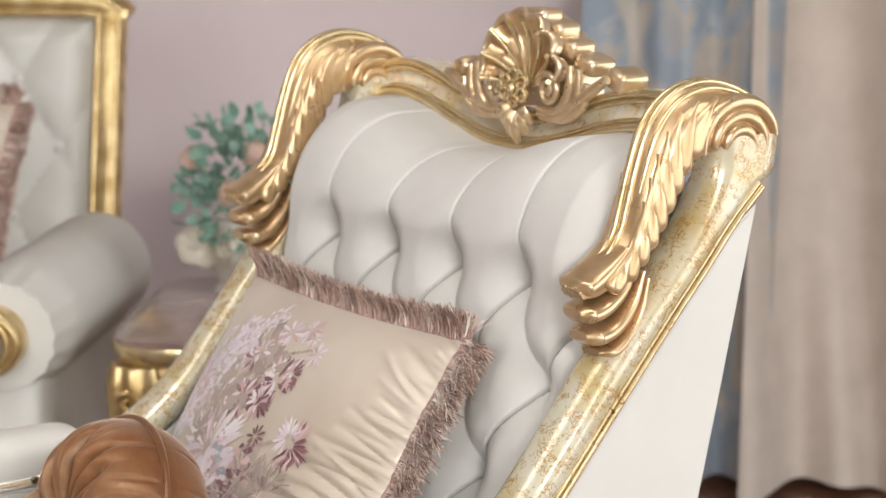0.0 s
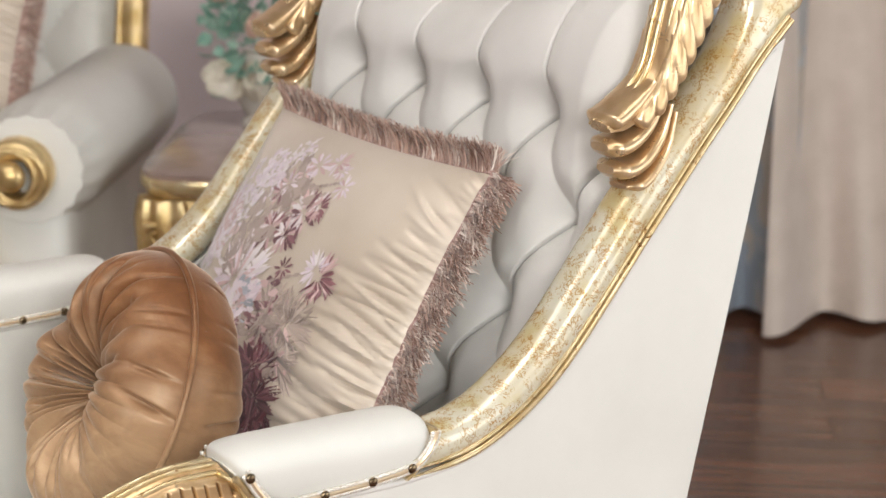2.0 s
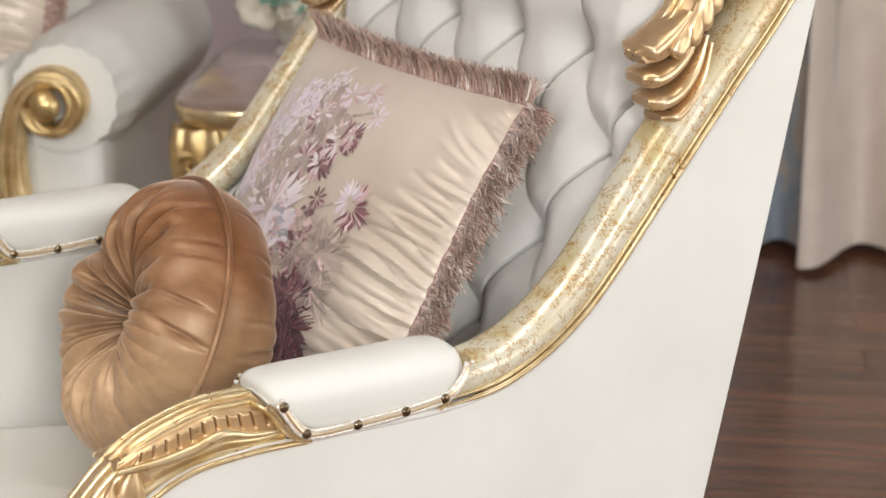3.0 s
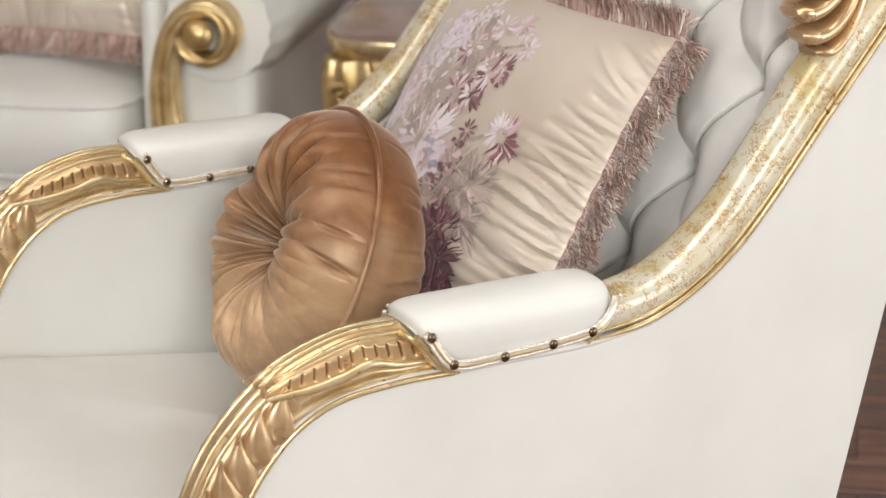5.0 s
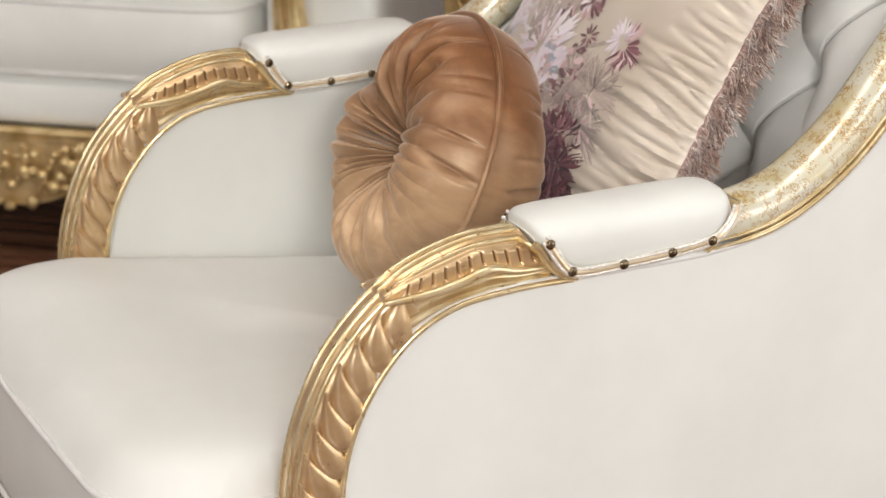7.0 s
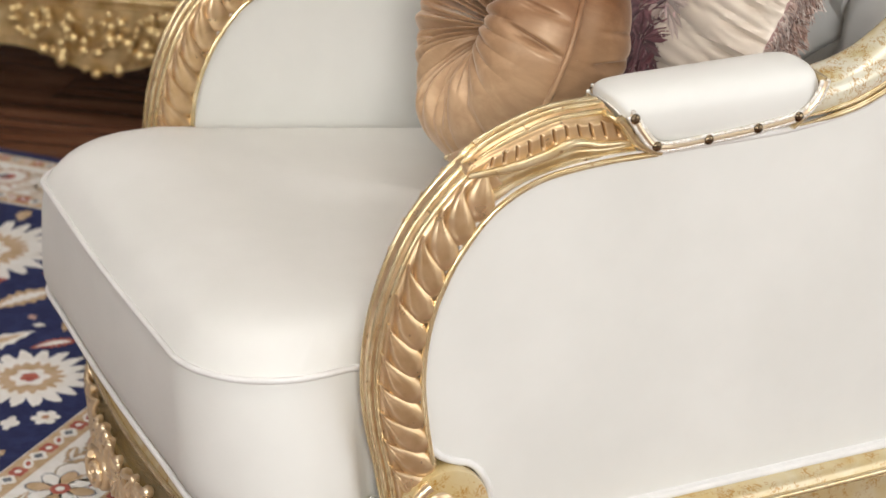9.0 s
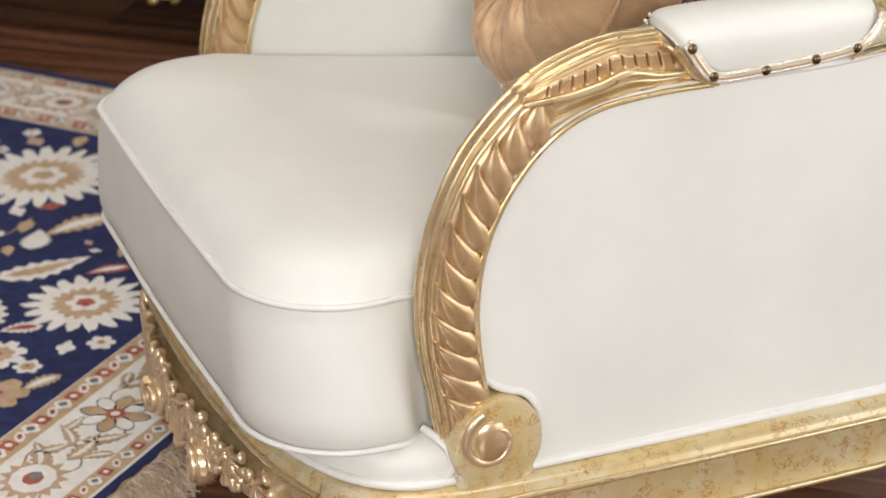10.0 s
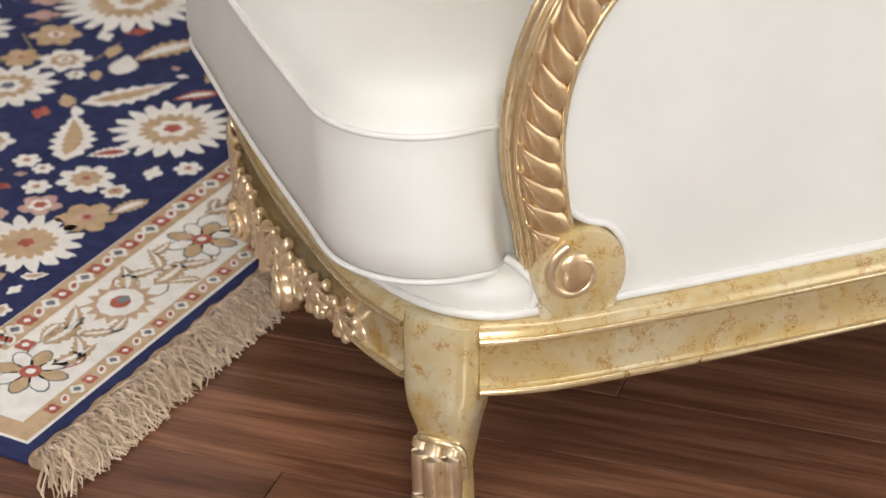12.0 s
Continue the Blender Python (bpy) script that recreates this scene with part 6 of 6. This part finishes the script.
# fringe: a rolled tan hem and loose yarn
hem = [RUG @ Vector((RUG_S * k / 50, -0.006 + 0.002 * math.sin(k * 1.7), 0.008)) for k in range(51)]
hem = curve(hem, 400)
part("hem", tube(hem, lambda u: 0.0105 + 0.0010 * math.sin(240 * u), 10), TAN_HEM, rug, "rolled tan hem")
rng = random.Random(31)
verts, faces = [], []
for k in range(4200):
    u = rng.random()
    p = RUG @ Vector((RUG_S * u, -0.008, 0.013))
    out = -RUG_W
    d = (out + RUG_U * rng.gauss(0, 0.38)).normalized()
    l = rng.uniform(0.038, 0.072)
    w = rng.uniform(0.0008, 0.0017)
    lift = rng.uniform(0.002, 0.024)
    bend = RUG_U * rng.gauss(0, 0.020)
    ph, fq = rng.uniform(0, 6.28), rng.uniform(9, 17)
    base = len(verts)
    for m in range(9):
        f = m / 8
        c = p + d * l * f + bend * f * f + RUG_U * 0.0065 * f * math.sin(fq * f + ph) + Vector((0, 0, (0.002 + lift * math.sin(math.pi * f ** 0.8) - 0.011 * f)))
        c.z = max(c.z, 0.0015)
        s = d.cross(Vector((rng.uniform(-0.5, 0.5), rng.uniform(-0.5, 0.5), 1))).normalized() * w
        verts += [c - s, c + s]
    faces += [(base + 2 * m, base + 2 * m + 1, base + 2 * m + 3, base + 2 * m + 2) for m in range(8)]
tagged(raw("fringe", verts, faces, TAN_FRINGE, rug, "loose tan yarn fringe"), kind="stuff")

# ---- sofa, in the room's axes: x along the wall, y away from the room ----
sofa = thing("sofa", "cream leather sofa with carved gold frame and roll arms", "sofa")
SF = 1.33


def sofa_part(name, bm, mat, label="", parent=None, smooth=True):
    return part(name, placed(bm, ROOM), mat, parent or sofa, label, smooth)


def block_cushion(x0, x1, y0, y1, z0, z1, crown):
    bm = bmesh.new()
    cx, cy = (x0 + x1) / 2, (y0 + y1) / 2
    hx, hy = (x1 - x0) / 2, (y1 - y0) / 2
    ring = rounded(1, 1, 9, 64)
    rings = []
    for f, z in ((0.97, z0), (1.0, z0 + 0.012), (1.008, (z0 + z1) / 2), (1.0, z1 - 0.01), (0.985, z1)):
        rings.append([(cx + a * hx * f, cy + b * hy * f, z) for a, b in ring])
    for k in range(1, 9):
        f = 0.985 * (1 - k / 9)
        rings.append([(cx + a * hx * f, cy + b * hy * f, z1 + crown * (1 - f ** 2.5)) for a, b in ring])
    bm.free()
    return loft(rings)


for k in range(3):
    x1 = -0.295 - 0.72 * k
    cu = sofa_part("seat_cushion", block_cushion(x1 - 0.715, x1, SF - 0.02, SF + 0.70, 0.345, 0.478, 0.05), LEATHER, "cream leather seat cushion")
    ring = rounded(0.3575, 0.36, 9, 64)
    for z in (0.472, 0.350):
        part("welt", placed(tube([Vector((x1 - 0.3575 + a, SF + 0.34 + b, z)) for a, b in ring], 0.004, 6, wrap=True), ROOM), WELT, cu, "cream welt cord")
sofa_part("seat_deck", box(-2.50, -0.26, SF - 0.01, SF + 0.72, 0.25, 0.345, 0.02), LEATHER, "cream leather seat border")
front_rail = sofa_part("apron", box(-2.50, -0.24, SF - 0.03, SF + 0.0, 0.160, 0.252, 0.008), GOLD_FAR, "gold sofa apron")
for z, r in ((0.248, 0.009), (0.236, 0.005)):
    part("bead", placed(tube([Vector((-2.5 + 2.26 * k / 30, SF - 0.032, z)) for k in range(31)], r, 8), ROOM), GOLD_FAR, front_rail, "gold bead")
rng = random.Random(5)
BERRY_FAR = BERRY.copy()
BERRY_FAR.materials[0] = GOLD_FAR
for cx, wide in ((-0.72, 0.16), (-1.38, 0.22), (-2.05, 0.16)):
    for k in range(96):
        u = rng.uniform(-1, 1)
        r = rng.uniform(0.006, 0.012)
        ob = new("berry", BERRY_FAR)
        ob.parent = front_rail
        ob.matrix_local = ROOM @ Matrix.LocRotScale((cx + wide * u, SF - 0.04 - 0.012 * rng.random(), 0.228 - rng.random() * (0.03 + 0.085 * (1 - abs(u) ** 1.5))), None, (r, r * 0.8, r * rng.uniform(0.7, 1.3)))
scallop = []
for k in range(61):
    x = -2.5 + 2.26 * k / 60
    scallop.append([(x, SF - 0.028, 0.165), (x, SF - 0.028, 0.152 - 0.038 * max(0, math.cos((x + 0.72) * 2 * math.pi / 0.66)) ** 2), (x, SF - 0.004, 0.152 - 0.038 * max(0, math.cos((x + 0.72) * 2 * math.pi / 0.66)) ** 2), (x, SF - 0.004, 0.165)])
sofa_part("apron_skirt", loft(scallop), GOLD_FAR, "scalloped gold apron edge")
for x in (-0.30, -2.44):
    for y in (SF + 0.02, SF + 0.80):
        lg = turned([(0.030, 0.0), (0.034, 0.012), (0.022, 0.04), (0.024, 0.08), (0.040, 0.13), (0.046, 0.165)], 16, (x, y, 0))
        sofa_part("leg", lg, GOLD_FAR, "short turned gold leg")
sofa_part("dust_cloth", box(-2.48, -0.26, SF + 0.03, SF + 0.80, 0.155, 0.17), BLACK_SHEET, "black dust cloth under the seat", smooth=False)


def sofa_arm(x, sign):
    """Roll arm: a long bolster over an upholstered side, with a gold scroll post in front."""
    bolster = bmesh.new()
    rings = []
    for k in range(31):
        u = k / 30
        y = SF + 0.02 + 0.72 * u
        r = 0.104 * min(1, (0.84 + 0.16 * smoothstep(0, 0.16, u)) * (1 - 0.5 * smoothstep(0.93, 1.0, u) ** 2))
        puck = 0.0025 * (1 - smoothstep(0.05, 0.25, u))
        rings.append([Vector((x + 0.075 * sign + (r + puck * math.sin(17 * a)) * math.cos(a), y, 0.606 - 0.010 * u + (r + puck * math.sin(17 * a)) * math.sin(a))) for a in (2 * math.pi * i / 60 for i in range(60))])
    bolster.free()
    sofa_part("arm_roll", loft(rings), LEATHER, "cream leather rolled arm")
    sofa_part("arm_side", box(min(x - 0.03 * sign, x + 0.13 * sign), max(x - 0.03 * sign, x + 0.13 * sign), SF + 0.03, SF + 0.74, 0.25, 0.60, 0.03, 3), LEATHER, "cream leather arm side")
    sofa_part("arm_front", box(min(x - 0.05 * sign, x - 0.012 * sign), max(x - 0.05 * sign, x - 0.012 * sign), SF + 0.0, SF + 0.2, 0.30, 0.655, 0.018, 3), LEATHER, "cream leather arm facing")
    path = [Vector((x + d * sign, SF + 0.0, z)) for d, z in ((0.035, 0.24), (0.020, 0.33), (0.000, 0.42), (-0.008, 0.50), (0.000, 0.57), (0.022, 0.622), (0.058, 0.646), (0.094, 0.634), (0.106, 0.600), (0.090, 0.570), (0.062, 0.560), (0.036, 0.574), (0.030, 0.600))]
    post = sofa_part("scroll_post", sweep(curve(path, 60), lambda u: [(a, b * (1.15 - 0.80 * u)) for a, b in rounded(0.028, 0.030, 3)], side=(0, 1, 0)), GOLD_FAR, "gold scroll-topped arm post")
    for off in (-0.014, 0.012):
        line = [p + Vector((off * sign * 0.6, -0.028, 0)) for p in curve(path, 50)]
        part("bead", placed(tube(line, lambda u: 0.008 - 0.003 * u, 8, side=(0, 1, 0)), ROOM), GOLD_FAR, post, "raised gold moulding")
    part("scroll_eye", placed(ball((x + 0.056 * sign, SF - 0.026, 0.604), 0.026, (1, 0.8, 1), 18, 12), ROOM), GOLD_FAR, post, "round gold scroll centre")


sofa_arm(-0.225, 1)
sofa_arm(-2.515, -1)


def sofa_back():
    cols, rows = 220, 80
    rings = []
    for j in range(rows + 1):
        z = 0.45 + 0.60 * j / rows
        ring = []
        for i in range(cols + 1):
            x = -2.55 + 2.36 * i / cols
            u, v = x / 0.17, (z - 0.80) / 0.26
            h = (abs(math.cos(math.pi * (u + v))) * abs(math.cos(math.pi * (u - v)))) ** 0.4
            edge = min(smoothstep(0, 0.05, x + 2.55), smoothstep(0, 0.05, -0.19 - x), smoothstep(0, 0.05, 1.05 - z)) ** 0.5
            ring.append(Vector((x, SF + 0.80 + 0.22 * (z - 0.6) - 0.03 * h * (0.4 + 0.6 * edge) + 0.03 * (1 - edge), z)))
        rings.append(ring)
    return loft(rings, close_ring=False)


sb = sofa_part("backrest", sofa_back(), LEATHER, "deep-buttoned cream leather sofa back")
for r, z in enumerate((0.93, 0.80, 0.67)):
    for c in range(1, 15):
        x = -0.17 * (c + (0.5 if r % 2 else 0.0))
        if -2.5 < x < -0.22:
            part("button", placed(ball((x, SF + 0.80 + 0.22 * (z - 0.6) - 0.006, z), 0.012, (1, 0.5, 1)), ROOM), LEATHER, sb, "covered leather button")
lean = lambda z: SF + 0.80 + 0.22 * (z - 0.6)
for x in (-0.162, -2.58):
    post = [Vector((x, lean(z) + 0.01, z)) for z in (0.25, 0.5, 0.8, 1.0, 1.06)]
    fp = sofa_part("back_post", sweep(curve(post, 30), lambda u: rounded(0.030, 0.032, 3.5), side=(1, 0, 0)), GOLD_FAR, "gold sofa back post")
    for off in (-0.02, 0.02):
        part("bead", placed(tube([p + Vector((off, -0.030, 0)) for p in curve(post, 20)], 0.006, 8, side=(1, 0, 0)), ROOM), GOLD_FAR, fp, "gold bead")
topline = [Vector((x, lean(1.06) + 0.01, z)) for x, z in ((-0.135, 1.045), (-0.19, 1.075), (-0.4, 1.078), (-0.9, 1.09), (-1.37, 1.14), (-1.84, 1.09), (-2.35, 1.078), (-2.55, 1.075), (-2.61, 1.045))]
tr = sofa_part("top_rail", sweep(curve(topline, 80), lambda u: rounded(0.032, 0.030, 3), side=(0, 1, 0)), GOLD_FAR, "gold sofa top rail")
part("bead", placed(tube([p + Vector((0, -0.032, 0.018)) for p in curve(topline, 60)], 0.007, 8, side=(0, 1, 0)), ROOM), GOLD_FAR, tr, "gold bead")
part("bead", placed(tube([p + Vector((0, -0.032, -0.018)) for p in curve(topline, 60)], 0.006, 8, side=(0, 1, 0)), ROOM), GOLD_FAR, tr, "gold bead")


def leaning(v, n, z, back_lean, yaw):
    u = Vector((0, math.sin(radians(back_lean)), math.cos(radians(back_lean))))
    a = Vector((1, 0, 0))
    m = Matrix((a, u, a.cross(u))).transposed().to_4x4()
    return ROOM @ Matrix.Translation((v, -n, z)) @ Matrix.Rotation(radians(yaw), 4, "Z") @ m


square_pillow(leaning(-0.43, -(SF + 0.25), 0.748, 28, -8), "champagne satin cushion with mauve fringe on the sofa", False, 6)
mv = thing("throw_pillow", "dark mauve velvet cushion lying on the sofa", "pillow", "scatter cushions")
mv.matrix_world = leaning(-0.80, -(SF + 0.40), 0.650, 42, 6)
part("cover", pillow_shape(0.2, 0.06, 0.006, 12, 50, 50)[0], MAUVE_CLOTH, mv)
sofa_axis = (ROOM.to_3x3() @ Vector((0.25, -0.9, 0.35))).normalized()
sofa_side = Vector((0, 0, 1)).cross(sofa_axis).normalized()
m = Matrix((sofa_side, sofa_axis.cross(sofa_side), sofa_axis)).transposed().to_4x4()
m.translation = room(-0.97, -(SF + 0.22), 0.66)
round_pillow(m, 0.15, 0.075, "rust brown velvet round pillow on the sofa", 4)

# ---- side table ----
table = thing("side_table", "gold carved side table with brown marble top", "side table")
TV0, TV1, TN0, TN1, TZ = 0.005, 0.56, SF + 0.03, SF + 0.62, 0.60
tc = ((TV0 + TV1) / 2, (TN0 + TN1) / 2)


def table_ring(f, z, power=7):
    return [(tc[0] + a * f, tc[1] + b * f, z) for a, b in rounded((TV1 - TV0) / 2, (TN1 - TN0) / 2, power, 72)]


part("tabletop", placed(loft([table_ring(f, z) for f, z in ((0.97, TZ - 0.012), (0.985, TZ - 0.010), (0.985, TZ - 0.002), (0.975, TZ))]), ROOM), TABLETOP, table, "polished brown marble top")
rim = part("table_rim", placed(loft([table_ring(f, z) for f, z in ((0.94, TZ - 0.045), (0.965, TZ - 0.042), (0.975, TZ - 0.034), (0.995, TZ - 0.026), (1.0, TZ - 0.018), (0.992, TZ - 0.010), (0.97, TZ - 0.010))]), ROOM), GOLD_PALE, table, "moulded gold rim")
part("table_apron", placed(loft([table_ring(f, z) for f, z in ((0.80, TZ - 0.12), (0.83, TZ - 0.11), (0.86, TZ - 0.045))]), ROOM), GOLD_FAR, table, "gold table apron")
for x in (TV0 + 0.055, TV1 - 0.055):
    for y in (TN0 + 0.055, TN1 - 0.055):
        prof = [(0.040, 0.0), (0.042, 0.02), (0.026, 0.05), (0.022, 0.15), (0.026, 0.27), (0.034, 0.34), (0.028, 0.38), (0.038, 0.42), (0.046, 0.47), (0.050, 0.52), (0.044, 0.555)]
        rings = []
        line = curve([Vector((r, 0, h)) for r, h in prof], 70)
        for p in line:
            rings.append([(x + (p.x + 0.006 * math.sin(8 * a + 16 * p.z) * smoothstep(0.2, 0.4, p.z)) * math.cos(a), y + (p.x + 0.006 * math.sin(8 * a + 16 * p.z) * smoothstep(0.2, 0.4, p.z)) * math.sin(a), p.z) for a in (2 * math.pi * k / 64 for k in range(64))])
        lg = part("leg", placed(loft(rings), ROOM), GOLD_FAR, table, "carved gold table leg")
        for k in range(34):
            a, z, r = rng.uniform(0, 2 * math.pi), rng.uniform(0.28, 0.55), rng.uniform(0.006, 0.012)
            ob = new("berry", BERRY_FAR)
            ob.parent = lg
            ob.matrix_local = ROOM @ Matrix.LocRotScale((x + 0.044 * math.cos(a), y + 0.044 * math.sin(a), z), None, (r, r, r * rng.uniform(0.8, 1.8)))
        for k, (z, r) in enumerate(((0.50, 0.020), (0.45, 0.017), (0.40, 0.015), (0.35, 0.013))):
            part("carved_curl", placed(placed(spiral(r, 0, 0.4 + k, 1.2, 0.0065), Matrix.Translation((x - 0.01, y - 0.05, z)) @ Matrix.Rotation(radians(90), 4, "Z")), ROOM), GOLD_FAR, lg, "curled gold carving")

# ---- bouquet on the table ----
bouquet = thing("flower_vase", "bouquet of ivory and peach roses in a porcelain vase", "flowers")
BV, BN = 0.155, SF + 0.46
part("vase", placed(turned([(0.035, 0.0), (0.04, 0.006), (0.03, 0.02), (0.05, 0.055), (0.056, 0.085), (0.04, 0.115), (0.03, 0.13), (0.036, 0.14)], 28, (BV, BN, TZ)), ROOM), PORCELAIN, bouquet, "ivory porcelain vase")
rng = random.Random(17)


def rose(at, r, mat):
    bm = ball((0, 0, 0), r * 0.45, u=10, v=8)
    for layer, count, tilt in ((0.55, 4, 20), (0.8, 5, 45), (1.0, 6, 70)):
        for k in range(count):
            a = 2 * math.pi * (k + 0.5 * layer) / count
            petal = ball((0, 0, 0), r * 0.62, (0.75, 0.16, 0.7), 10, 6)
            petal.transform(Matrix.Rotation(a, 4, "Z") @ Matrix.Translation((0, r * 0.55 * layer, r * 0.25 * (1.2 - layer))) @ Matrix.Rotation(radians(tilt - 20), 4, "X"))
            bm = join(bm, petal)
    bm.transform(Matrix.Translation(at) @ Matrix.Rotation(rng.uniform(-0.8, 0.8) + 0.7, 4, "X") @ Matrix.Rotation(rng.uniform(-0.6, 0.6), 4, "Y"))
    part("rose", placed(bm, ROOM), mat, bouquet)


for dv, dz, r, mat, dn in ((-0.055, -0.075, 0.050, PETAL, -0.05), (-0.000, -0.080, 0.044, PETAL, -0.06), (-0.07, 0.075, 0.026, PETAL_PEACH, -0.03), (0.035, 0.085, 0.03, PETAL_PEACH, -0.03), (0.07, -0.02, 0.036, PETAL, -0.02), (0.0, 0.02, 0.03, PETAL_PEACH, -0.06), (0.09, 0.05, 0.03, PETAL, 0.03)):
    rose((BV + dv, BN + dn, 0.77 + dz), r, mat)
leaves_v, leaves_f = [], []
for k in range(270):
    a, b = rng.uniform(0, 2 * math.pi), rng.uniform(-0.8, 1.3)
    d = Vector((math.cos(a) * math.cos(b), math.sin(a) * math.cos(b), math.sin(b)))
    p = Vector((BV + 0.01, BN, 0.785)) + Vector((d.x * 0.10, d.y * 0.09, d.z * 0.135)) * rng.uniform(0.40, 1.12)
    t = (d + Vector((rng.gauss(0, 0.5), rng.gauss(0, 0.5), rng.gauss(0, 0.5)))).normalized()
    s = t.cross(Vector((rng.gauss(0, 1), rng.gauss(0, 1), rng.gauss(0, 1)))).normalized()
    n = t.cross(s)
    l, w = rng.uniform(0.022, 0.040), rng.uniform(0.008, 0.015)
    base = len(leaves_v)
    for f, g, h in ((0, 0, 0), (0.35, 1, 0.06), (0.7, 0.8, 0.05), (1, 0, -0.1), (0.7, -0.8, 0.05), (0.35, -1, 0.06)):
        leaves_v.append(ROOM @ (p + t * l * f + s * w * g + n * l * h))
    leaves_f.append(tuple(range(base, base + 6)))
raw("leaves", leaves_v, leaves_f, LEAF, bouquet, "blue-green eucalyptus leaves")

build_planks()
